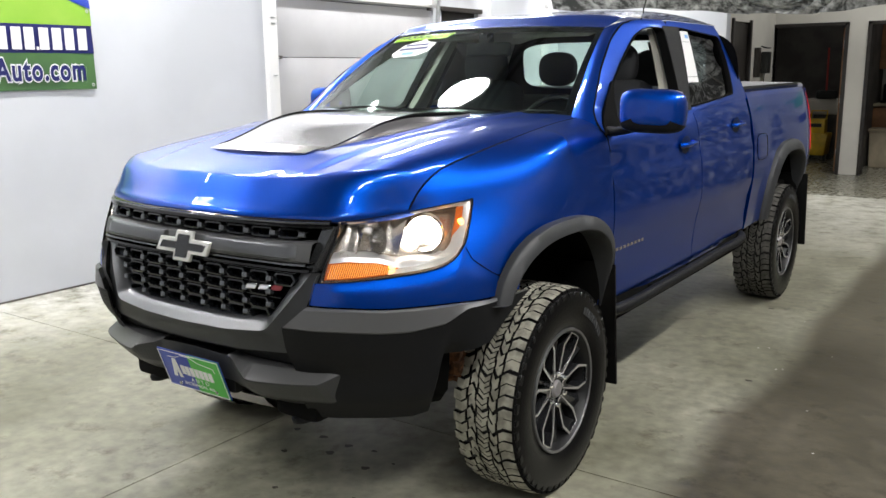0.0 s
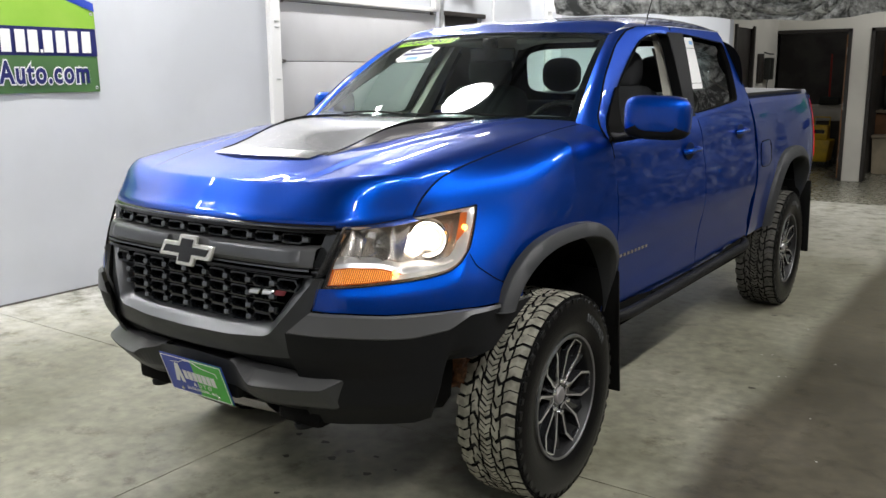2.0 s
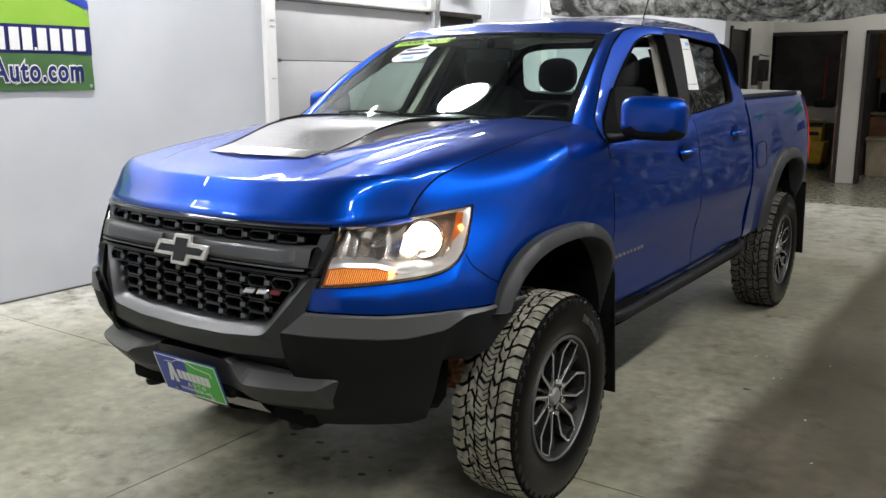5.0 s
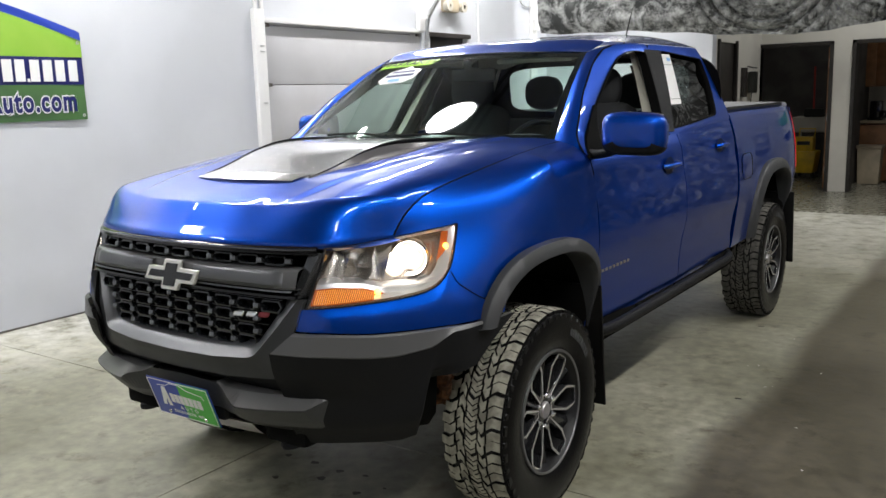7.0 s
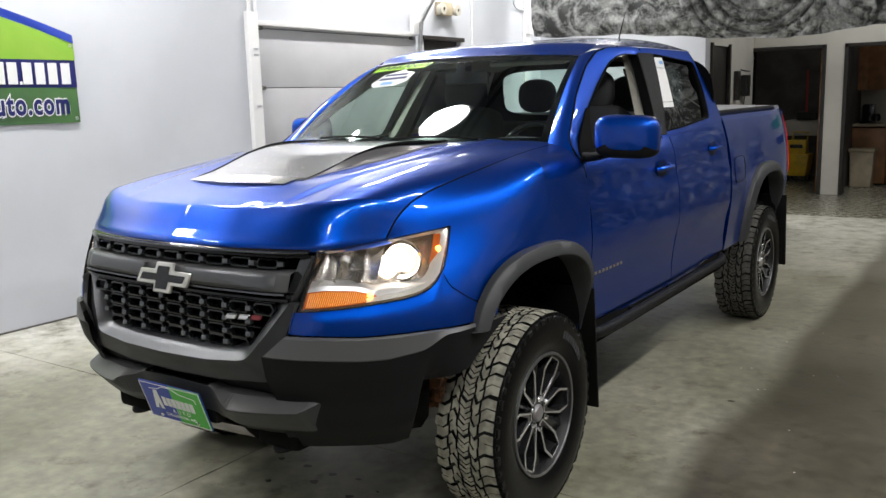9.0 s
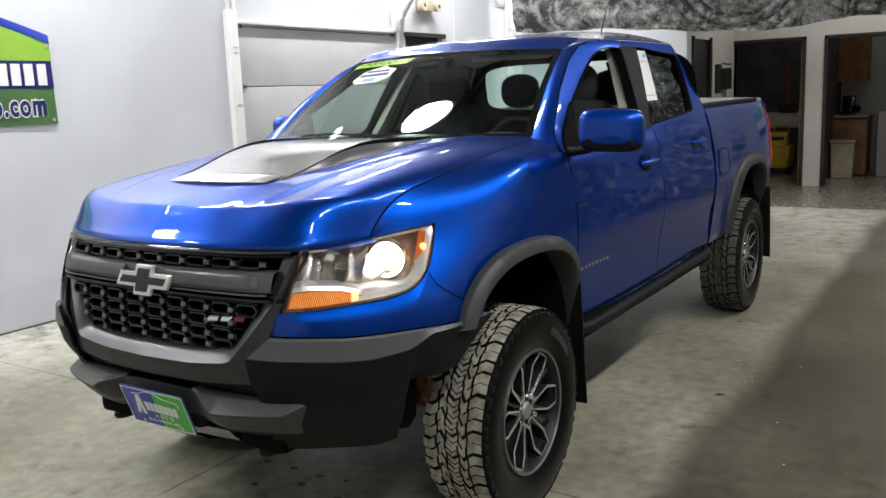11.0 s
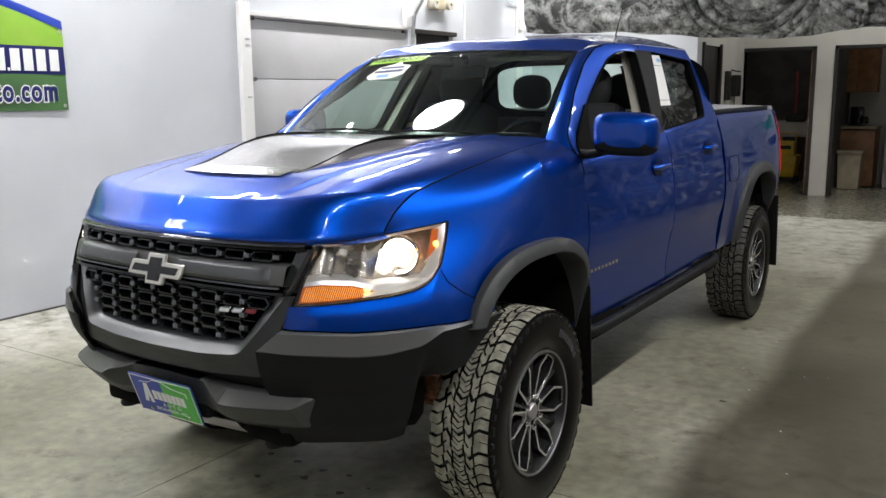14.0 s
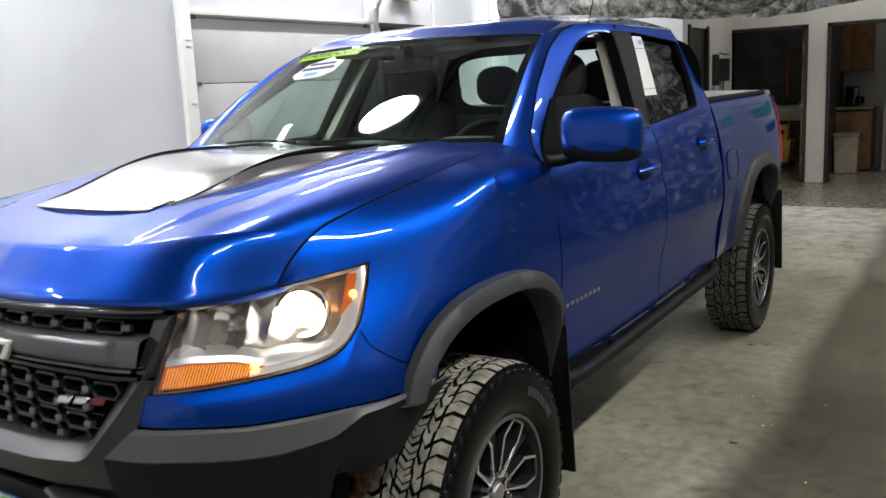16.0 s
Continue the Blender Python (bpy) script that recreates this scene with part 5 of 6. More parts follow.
def bumper_centre():
    # one moulded lower bumper: recessed band, chiselled bar each side of the plate, dark belly
    xs = steps(-0.60, 0.60, 40)
    part("bumper_band", grid([[(x, front_y(x, 0.70) - d, z) for x in xs] for z, d in ((0.72, -0.05), (0.69, -0.03), (0.665, -0.03), (0.645, -0.04), (0.62, -0.07))]), BLACKP, truck)
    def bar_y(x):
        return table([(0.0, -0.952), (0.3, -0.944), (0.45, -0.905), (0.55, -0.856), (0.62, -0.80)], abs(x))
    for sg in (1, -1):
        # upper facet painted lit, upright face below painted darker, stepping back round the plate
        facet, face, belly = [], [], []
        for x in steps(0.0, 0.565, 46):
            y = bar_y(x)
            e = ease(0.165, 0.285, x)
            end = ease(0.520, 0.562, x)
            z1 = lin([(0.0, 0.652), (0.165, 0.648), (0.20, 0.634), (0.565, 0.636)], x)
            z0 = lin([(0.0, 0.648), (0.165, 0.643), (0.20, 0.628), (0.255, 0.618), (0.285, 0.600), (0.40, 0.603), (0.520, 0.606), (0.562, 0.632)], x)
            yt, yf = y + 0.035 + 0.012 * end, lerp(y + 0.030, y - 0.018, e) + 0.060 * end
            if x > 0.15:
                facet.append([(sg * x, yt + 0.09, z1 + 0.004), (sg * x, yt, z1), (sg * x, yf, z0)])
            yl = lerp(y + 0.050, y + 0.022, e) + 0.09 * end
            face.append([(sg * x, yf, z0 - 0.0005), (sg * x, yf + 0.001, z0 - 0.006), (sg * x, yl, 0.553), (sg * x, yl + 0.022, 0.530)])
            belly.append([(sg * x, yl + 0.022, 0.530), (sg * x, yl + 0.05, 0.510), (sg * x, y + 0.13, 0.482), (sg * x, y + 0.22, 0.452), (sg * x, y + 0.48, 0.43)])
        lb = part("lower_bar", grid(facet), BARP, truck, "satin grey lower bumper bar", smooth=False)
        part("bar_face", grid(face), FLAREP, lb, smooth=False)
        part("bumper_belly", grid(belly), BLACKP, truck)
        hook = [(sg * (0.36 + dx), y, z) for dx, y, z in ((-0.03, -0.70, 0.46), (-0.03, -0.79, 0.44), (0, -0.825, 0.435), (0.03, -0.79, 0.44), (0.03, -0.70, 0.46))]
        part("tow_hook", tube([spline(hook, t) for t in steps(0, 4, 24)], 0.013, 8), BLACKP, truck, "black steel tow hook")
        # solid black block in place of the shaded opening behind the hook
        part("hook_recess", box(0.18, 0.10, 0.07, (sg * 0.36, -0.78, 0.475), 0.02), LINER, truck)
    part("skid_plate", grid([[(x * k, y + 0.25 * x * x, z) for x in steps(-0.25, 0.25, 16)] for y, z, k in ((-0.868, 0.497, 0.96), (-0.858, 0.476, 1.0), (-0.83, 0.450, 1.0), (-0.6, 0.37, 0.9), (-0.3, 0.32, 0.9))]), VENTM, truck, "silver steel skid plate")
    # plate with plain bars for its lettering
    m = pose(0.0, -0.930, 0.555, 109, 0, 0)
    p = part("licence_plate", box(0.305, 0.152, 0.004, (0, 0, 0), 0.0015), BLUEV, truck, "blue and green dealer plate with white lettering")
    p.matrix_local = m
    part("green_half", box(0.150, 0.150, 0.001, (0.0755, 0, 0.0028)), GREENV, p)
    part("lettering_bar", prism([(-0.108, -0.030), (-0.092, -0.030), (-0.082, 0.0), (-0.078, -0.030), (-0.062, -0.030), (-0.070, 0.046), (-0.088, 0.046)], 0.001, pose(0, 0, 0.0035)), WHITE, p)
    for k in range(7):
        part("lettering_bar", box(0.0185, 0.036, 0.001, (-0.046 + 0.0225 * k, 0.006 - 0.0006 * k, 0.0042), 0.0), WHITE, p)
    part("car_outline", tube([(-0.105, 0.050, 0.004), (-0.06, 0.054, 0.004), (-0.035, 0.066, 0.004), (0.01, 0.066, 0.004), (0.045, 0.050, 0.004), (0.115, 0.042, 0.004), (0.118, 0.026, 0.004)], 0.0012, 5), WHITE, p)
    for words, size, x, y, gap in (("AUTO", 0.023, 0.022, -0.030, 1.7), ("DICKINSON, ND", 0.017, 0.012, -0.050, 1.22)):
        t = bpy.data.curves.new("text", "FONT")
        t.body, t.size, t.align_x, t.align_y, t.extrude, t.space_character = words, size, "CENTER", "CENTER", 0.0005, gap
        t.materials.append(WHITE)
        ob = new("lettering", t)
        ob.parent = p
        ob.matrix_local = pose(x, y, 0.0042)
    for y in (-0.0715, 0.0715):
        part("plate_border", box(0.295, 0.003, 0.001, (0, y, 0.0042)), WHITE, p)
    for x in (-0.147, 0.147):
        part("plate_border", box(0.003, 0.143, 0.001, (x, 0, 0.0042)), WHITE, p)
    for x in (-0.09, 0.09):
        part("plate_screw", lathe([(0, 0.007), (0.003, 0.006), (0.004, 0.001)], 12), CHROME, p).matrix_local = pose(x, -0.058, 0.003, 0, -90, 0)
    part("plate_holder", box(0.33, 0.05, 0.13, (0, -0.875, 0.570), 0.01), BLACKP, truck)


bumper_centre()


# flares, wheel wells, mud flaps, steps
def flares():
    for sg in (1, -1):
        s = (lambda b: b) if sg > 0 else other
        for yc in (0.0, 3.258):
            def ring(a, b, out):
                pts = []
                if yc < 1:
                    b = 0.36 + (b - 0.36) * 0.74
                for t in steps(0, math.pi, 44):
                    c, q = math.cos(t), math.sin(t)
                    y = yc + (0.40 + (a - 0.40) * (0.55 if yc < 1 and c < 0 else 1)) * math.copysign(abs(c) ** (2 / ARCH_N), c)
                    z = ARCH_Z + b * abs(q) ** (2 / ARCH_N)
                    if yc > 1:
                        z += 0.03 * ease(0.75, 0.95, z)
                        y = 3.238 + (y - yc) * 1.07
                    elif y < -0.2:
                        z = max(z, 0.79)
                    zz = min(max(z, 0.56), 1.3)
                    if y < 0.1:
                        x = table([(-0.6, 0.805), (-0.45, 0.835), (-0.2, 0.866), (0.1, side_x(0.1, 0.9))], y)
                        x = min(x, side_x(0.1, zz) + 0.01)
                    else:
                        x = side_x(y, zz)
                    pts.append(Vector((x + out * (1 if y < yc else ease(0.56, 0.90, z)), y, z)))
                return pts
            rows = [ring(0.462, 0.432, -0.004), ring(0.460, 0.430, 0.018), ring(0.456, 0.426, 0.025), ring(0.411, 0.375, 0.045), ring(0.404, 0.366, 0.044), ring(0.400, 0.360, 0.034), ring(0.400, 0.360, 0.01), ring(0.404, 0.364, -0.06)]
            part("wheel_flare", s(grid(rows)), FLAREP, truck, "grey black plastic wheel flare")
            rows = [ring(0.42, 0.385, -0.03), ring(0.45, 0.41, -0.20), ring(0.45, 0.41, -0.52)]
            bm = grid(rows)
            bm.faces.new([v for v in bm.verts][-45:])
            part("wheel_well", s(bm), LINER, truck)
        # mud flap
        for y, z in ((0.448, 0.25), (3.258 + 0.45, 0.27)):
            bm = box(0.25, 0.012, 0.51, (0.780, y, z + 0.27), 0.005)
            for v in bm.verts:
                v.co.y -= 0.05 * ease(0.55, 0.8, v.co.z)
            part("mud_flap", s(bm), RUBBER, truck, "black rubber mud flap")
        part("rock_guard", s(grid([[(0.90 - 0.02 * k, 0.40 + 0.04 * k, z) for k in (0, 1, 2)] for z in (0.50, 0.7, 0.82)])), LINER, truck)
        # step bar
        path = [(0.77, 0.40, 0.572), (0.84, 0.44, 0.568), (0.878, 0.55, 0.564), (0.882, 0.9, 0.564), (0.882, 1.95, 0.572), (0.878, 2.2, 0.574), (0.84, 2.32, 0.576), (0.77, 2.37, 0.576)]
        st = part("step_bar", s(tube([spline(path, t) for t in steps(0, 7, 40)], 0.024, 12)), BLACKP, truck, "black tubular rock rail")
        for y in (0.95, 1.45, 2.0):
            part("step_bracket", s(box(0.20, 0.045, 0.025, (0.79, y, 0.565), 0.008)), LINER, st)


flares()


# wheels
R_T = 0.381


def wheel():
    w = part("wheel", lathe([(-0.10, 0.205), (-0.10, 0.222), (0.085, 0.222), (0.108, 0.232), (0.116, 0.228), (0.114, 0.218), (0.095, 0.208), (0.05, 0.198), (-0.10, 0.192)], 64), RIMD, truck, "dark gunmetal alloy wheel with machined edges")
    tyre = part("tyre", lathe([(0.100, 0.226), (0.116, 0.240), (0.126, 0.275), (0.1285, 0.31), (0.125, 0.341), (0.117, 0.360), (0.100, 0.368), (0, 0.371), (-0.100, 0.368), (-0.117, 0.360), (-0.125, 0.341), (-0.1285, 0.31), (-0.116, 0.24), (-0.10, 0.226)], 72), RUBBER, w, "black all-terrain tyre")
    # tread blocks: big notched shoulders, zigzag ribs and a siped centre, dusty
    bm = bmesh.new()
    n = 60
    pitch = 2 * math.pi / n
    shoulder = [(0.062, 0.02), (0.082, -0.34), (0.117, -0.22), (0.117, 0.62), (0.084, 0.52), (0.062, 0.86)]
    short = [(0.060, 0.00), (0.080, -0.34), (0.112, -0.22), (0.112, 0.60), (0.082, 0.50), (0.060, 0.84)]
    rib = [(0.027, -0.44), (0.041, 0.16), (0.055, -0.10), (0.055, 0.72), (0.043, 1.00), (0.027, 0.42)]
    mid_a = [(-0.022, -0.10), (0.002, 0.36), (0.022, 0.04), (0.022, 0.46), (0.002, 0.80), (-0.022, 0.34)]
    mid_b = [(-0.022, 0.44), (0.002, 0.90), (0.022, 0.56), (0.022, 0.92), (0.002, 1.24), (-0.022, 0.80)]
    for i in range(n):
        wob = 0.08 * math.sin(i * 2.4)
        for pts, sg, ph in ((short if i % 2 else shoulder, 1, 0.0), (shoulder if i % 2 else short, -1, 0.45), (rib, 1, 0.30), (rib, -1, 0.85), (mid_a, 1, 0.1), (mid_b, 1, 0.1)):
            pts = [(x + (0.003 if i % 2 else -0.002), a) for x, a in pts]
            cx, ca = sum(p[0] for p in pts) / 6, sum(p[1] for p in pts) / 6
            hi, lo = [], []
            for x, a in pts:
                for lst, drop, sc in ((hi, 0.0, 0.95), (lo, 0.013, 1.0)):
                    xx, aa = cx + (x - cx) * sc, (i + ph + wob + ca + (a - ca) * sc) * pitch * sg
                    r = R_T - 1.1 * max(0, abs(xx) - 0.085) ** 1.5 - drop
                    lst.append(bm.verts.new((sg * xx, r * math.cos(aa), r * math.sin(aa))))
            bm.faces.new(hi)
            for k in range(6):
                bm.faces.new((hi[k], lo[k], lo[(k + 1) % 6], hi[(k + 1) % 6]))
    tr = part("tread", bm, TREAD, tyre, "dusty grey tread blocks", smooth=False)
    # block sides in near-black, so the grooves read as shaded
    tr.data.materials.append(LINER)
    for p in tr.data.polygons:
        p.material_index = 0 if len(p.vertices) == 6 else 1
    tagged(tr, kind="stuff")
    # shoulder lugs on the sidewall
    bm = bmesh.new()
    for i in range(46):
        a = i * 2 * math.pi / 46
        b = box(0.010, 0.034 if i % 2 else 0.022, 0.026, (0.1185, 0, 0.350), 0.003, 1)
        bmesh.ops.transform(b, matrix=Matrix.Rotation(a, 4, "X"), verts=b.verts)
        join(bm, b)
    tagged(part("shoulder_lug", bm, RUBBER, tyre), kind="stuff")
    for k in range(9):
        b = box(0.003, 0.016, 0.028, (0.1285, 0, 0.300), 0.001, 1)
        bmesh.ops.transform(b, matrix=Matrix.Rotation(radians(-38 - 4.2 * k), 4, "X"), verts=b.verts)
        part("lettering_bar", b, FLAREP, tyre, "grey raised lettering bar")
    # barrel back and brake
    part("brake_disc", lathe([(-0.03, 0.05), (-0.02, 0.15), (-0.04, 0.155), (-0.05, 0.05)], 40), UNDER, w)
    part("rim_lip", lathe([(0.110, 0.231), (0.117, 0.229), (0.117, 0.221), (0.106, 0.215)], 64), LIPM, w, "dull machined rim lip")
    # six petal spokes: dark webs with bright outlines
    for k in range(6):
        a = k * math.pi / 3 + radians(18)
        m = Matrix.Rotation(a, 4, "X")
        out = [(-0.014, 0.046), (-0.050, 0.158), (-0.036, 0.213), (0.036, 0.213), (0.050, 0.158), (0.014, 0.046)]
        inn = [(-0.005, 0.075), (-0.041, 0.158), (-0.029, 0.206), (0.029, 0.206), (0.041, 0.158), (0.005, 0.075)]
        def lift(r):
            return lin([(0.05, 0.082), (0.15, 0.090), (0.205, 0.102)], r)
        rows = [[(lift(r) - d, y, r) for y, r in p] for p, d in ((out, 0.045), (out, 0.0), (inn, 0.0), (inn, 0.045))]
        b = grid(rows, close=True)
        # middle part open at top: keep dark sides, bright face
        bmesh.ops.transform(b, matrix=m, verts=b.verts)
        part("spoke", b, GUN, w, "dark gunmetal split spoke", smooth=False)
        o2 = [(y * 1.0, r) for y, r in out]
        i2 = [(lerp(y, 0, 0.20), lerp(r, 0.145, 0.07)) for y, r in out]
        b = thicken(grid([[(lift(r) + 0.0025, y, r) for y, r in o2], [(lift(r) + 0.0025, y, r) for y, r in i2]], close=True), 0.002)
        bmesh.ops.transform(b, matrix=m, verts=b.verts)
        part("machined_edge", b, MACH, w, "bright machined spoke edge", smooth=False)
        # web between petals, set deeper
        b = grid([[(lift(r) - 0.012 - 0.012 * abs(y) / 0.03, y, r) for y in (-h, 0, h)] for r, h in ((0.055, 0.006), (0.12, 0.012), (0.21, 0.030))])
        bmesh.ops.transform(b, matrix=Matrix.Rotation(a + math.pi / 6, 4, "X"), verts=b.verts)
        part("spoke_web", thicken(b, 0.02), GUN, w, smooth=False)
        b = lathe([(0.06, 0.012), (0.091, 0.011), (0.098, 0.007), (0.099, 0.001)], 6)
        bmesh.ops.transform(b, matrix=Matrix.Rotation(a + math.pi / 6, 4, "X") @ Matrix.Translation((0, 0, 0.060)), verts=b.verts)
        part("lug_nut", b, CHROME, w, smooth=False)
    part("hub_plate", lathe([(0.02, 0.075), (0.071, 0.07), (0.078, 0.05), (0.080, 0.03)], 36), GUN, w)
    part("centre_cap", lathe([(0.06, 0.033), (0.086, 0.032), (0.092, 0.027), (0.093, 0.001)], 28), VENTM, w)
    w.location = (0.777, 0, 0.381)
    return w


first = wheel()


def place(src, m):
    made = {}
    for o in (src, *src.children_recursive):
        made[o] = o.copy()
        scene.collection.objects.link(made[o])
        made[o].parent = made.get(o.parent, o.parent)
    made[src].matrix_basis = m
    return made[src]


first.matrix_basis = pose(0.777, 0, 0.381, 12, 0, 0)
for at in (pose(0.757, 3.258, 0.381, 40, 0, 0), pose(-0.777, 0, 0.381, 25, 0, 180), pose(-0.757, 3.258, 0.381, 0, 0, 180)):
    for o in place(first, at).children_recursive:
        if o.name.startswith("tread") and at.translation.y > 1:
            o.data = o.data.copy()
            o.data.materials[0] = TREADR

# underside
part("chassis", box(0.9, 4.6, 0.14, (0, 1.9, 0.47), 0.03), UNDER, truck)
part("cab_floor", box(1.66, 2.0, 0.05, (0, 1.42, 0.585), 0.01), LINER, truck)
# rails, transmission and tank: unseen, added to deepen the shadow underneath
for sg in (1, -1):
    part("frame_rail", box(0.09, 3.9, 0.15, (sg * 0.50, 1.75, 0.50), 0.015), UNDER, truck)
part("transmission", box(0.42, 1.5, 0.22, (0, 0.9, 0.45), 0.06), UNDER, truck)
part("fuel_tank", box(0.46, 1.1, 0.22, (0.24, 2.35, 0.46), 0.05), LINER, truck)
part("bed_floor", box(1.5, 1.6, 0.05, (0, 3.3, 0.72), 0.01), LINER, truck)
part("engine_bay", box(1.10, 1.3, 0.45, (0, -0.1, 0.78), 0.05), LINER, truck)
for sg in (1, -1):
    part("steering_knuckle", box(0.075, 0.05, 0.055, (sg * 0.645, -0.365, 0.575), 0.014, 2, pose(0, 0, 0, 0, 12 * sg, 20)), RUST, truck, "rusty suspension casting")
    part("sway_bar_link", tube([(sg * 0.60, -0.34, 0.50), (sg * 0.665, -0.36, 0.525), (sg * 0.675, -0.37, 0.565)], 0.024, 8), RUST, truck, "rusty suspension link")
    part("control_arm", tube([(sg * 0.35, 0.0, 0.40), (sg * 0.72, 0.0, 0.34)], 0.035, 8), UNDER, truck)
    part("control_arm", tube([(sg * 0.35, -0.16, 0.52), (sg * 0.70, -0.02, 0.55)], 0.03, 8), RUST, truck, "rusty suspension arm")
    part("shock_absorber", tube([(sg * 0.58, -0.12, 0.36), (sg * 0.54, -0.12, 0.86)], 0.045, 10), RUST, truck)
    coil = [(sg * (0.625 + 0.045 * math.cos(a)), -0.33 + 0.045 * math.sin(a), 0.44 + 0.016 * a / 1.57) for a in steps(0, 6.28 * 4, 64)]
    part("coil_spring", tube(coil, 0.010, 6), RUST, truck, "rusty coil spring")
    part("knuckle", box(0.10, 0.14, 0.28, (sg * 0.66, 0.0, 0.45), 0.02), UNDER, truck)
part("axle", tube([(-0.75, 3.258, 0.381), (0.75, 3.258, 0.381)], 0.045, 10), UNDER, truck)


# mirrors, handles, badges
def mirrors():
    for sg in (1, -1):
        s = (lambda b: b) if sg > 0 else other
        def shell(u, v):
            # u round the housing, v from front to back
            e = 2 * math.pi * u
            cx = math.copysign(abs(math.cos(e)) ** 0.5, math.cos(e))
            cz = math.copysign(abs(math.sin(e)) ** 0.5, math.sin(e))
            k = table([(0, 0.03), (0.02, 0.48), (0.06, 0.74), (0.12, 0.87), (0.22, 0.955), (0.40, 1.0), (1.02, 0.985)], v)
            a, d = 0.124 + 0.122 * cx * k, 0.13 * (v - 0.35)
            ca, sa = (0.97, 0.24) if sg > 0 else (0.25, 0.97)
            x0, y0 = (0.900, 0.40) if sg > 0 else (0.815, 0.57)
            return Vector((x0 + ca * a - sa * d, y0 + sa * a + ca * d, 1.370 + 0.080 * cz * k - 0.004 * cx))
        rows = [[shell(u, v) for u in steps(0, 1, 80)[:-1]] for v in (0.0, 0.008, 0.02, 0.04, 0.06, 0.09, 0.12, 0.17, 0.22, 0.3, 0.4, 0.6, 0.8, 1.0)]
        bm = grid(rows, close=True)
        bm.verts.ensure_lookup_table()
        bm.faces.new(bm.verts[:80])
        mi = part("mirror", s(bm), PAINT, truck, "blue door mirror with a black base")
        rows = [[shell(u, v) + Vector((0.003 * math.cos(2 * math.pi * u), -0.003 * (1 - v), -0.004)) for u in steps(0.556, 0.944, 24)] for v in (0.03, 0.06, 0.12, 0.2, 0.32, 0.5, 0.75, 1.02)]
        bm = grid(rows)
        part("mirror_under", s(bm), BLACKP, mi)
        bm = grid([[shell(u, 1.0).lerp(shell(0.0, 1.0).lerp(shell(0.5, 1.0), 0.5), f) for u in steps(0, 1, 80)[:-1]] for f in (0, 0.1, 0.12, 0.9)], close=True)
        part("mirror_glass", s(bm), CHROME, mi)
        bm = tube([(0.82, 0.47, 1.285), (0.87, 0.45, 1.288), (0.92, 0.43, 1.298), (0.97, 0.42, 1.315)], [0.026, 0.022, 0.022, 0.026], 12, squash=0.8)
        part("mirror_arm", s(bm), BLACKP, mi) if sg > 0 else bm.free()
        bm = grid([[gh(y, z, 0.014) for y, z in ((0.415 + 0.16 * k, 1.280), (lerp(0.495, 0.62, k), 1.338), (lerp(0.595, 0.67, k), 1.40), (lerp(0.705, 0.725, k), 1.475))] for k in steps(0, 1, 4)])
        part("mirror_sail", s(thicken(bm, 0.012)), LINER, mi)
        for y, z in ((1.24, 1.180), (2.06, 1.222)):
            p = [Vector((side_x(yy, z) + o, yy, z + dz)) for yy, o, dz in ((y - 0.085, 0.0, 0), (y - 0.065, 0.022, 0.002), (y, 0.028, 0.004), (y + 0.06, 0.024, 0.004), (y + 0.08, 0.0, 0.004))]
            h = part("door_handle", s(tube([spline([tuple(q) for q in p], t) for t in steps(0, 4, 20)], 0.013, 10, squash=0.9)), PAINT, truck, "blue pull handle")
            rows = [[Vector((side_x(y - 0.02, z) + 0.004, y - 0.02 + 0.062 * f * math.cos(a), z + 0.040 * f * math.sin(a))) for a in steps(0, 2 * math.pi, 20)[:-1]] for f in (0.05, 0.6, 1.0)]
            part("handle_cup", s(grid(rows, close=True)), BLUECUP, h)
        for k in range(8):
            y = 0.50 + 0.036 * k
            part("name_badge", s(box(0.003, 0.022, 0.012, (side_x(y, 0.81) - 0.006, y, 0.813), 0.001)), VENTM, truck, "small silver badge bar")
        # fuel door outline on the bed side, crease trim under doors
    y0, z0 = 2.58, 1.065
    ring_ = [(y0 + 0.13 * math.copysign(abs(math.cos(a)) ** 0.5, math.cos(a)), z0 + 0.075 * math.copysign(abs(math.sin(a)) ** 0.5, math.sin(a))) for a in steps(0, 2 * math.pi, 32)[:-1]]
    part("fuel_door", grid([[gh(lerp(y, y0, f), lerp(z, z0, f), d) for y, z in ring_] for f, d in ((-0.02, 0.0005), (0.02, 0.0025), (0.3, 0.003), (0.95, 0.003))], close=True), PAINT, truck)
    part("fuel_door_gap", tube([gh(y, z, 0.001) for y, z in ring_ + ring_[:1]], 0.0025, 5), LINER, truck)


mirrors()


# cabin
def pillow(sx, sy, sz, at, n=0.55):
    """A soft rounded block."""
    def sp(v, e):
        return math.copysign(abs(v) ** e, v)
    rows = [[Vector(at) + Vector((sx / 2 * sp(math.cos(b), n) * sp(math.cos(a), n), sy / 2 * sp(math.sin(b), 0.8) * sp(math.cos(a), n), sz / 2 * sp(math.sin(a), 0.7))) for b in steps(0, 2 * math.pi, 28)[:-1]] for a in steps(-math.pi / 2 + 0.02, math.pi / 2 - 0.02, 16)]
    return grid(rows, close=True)


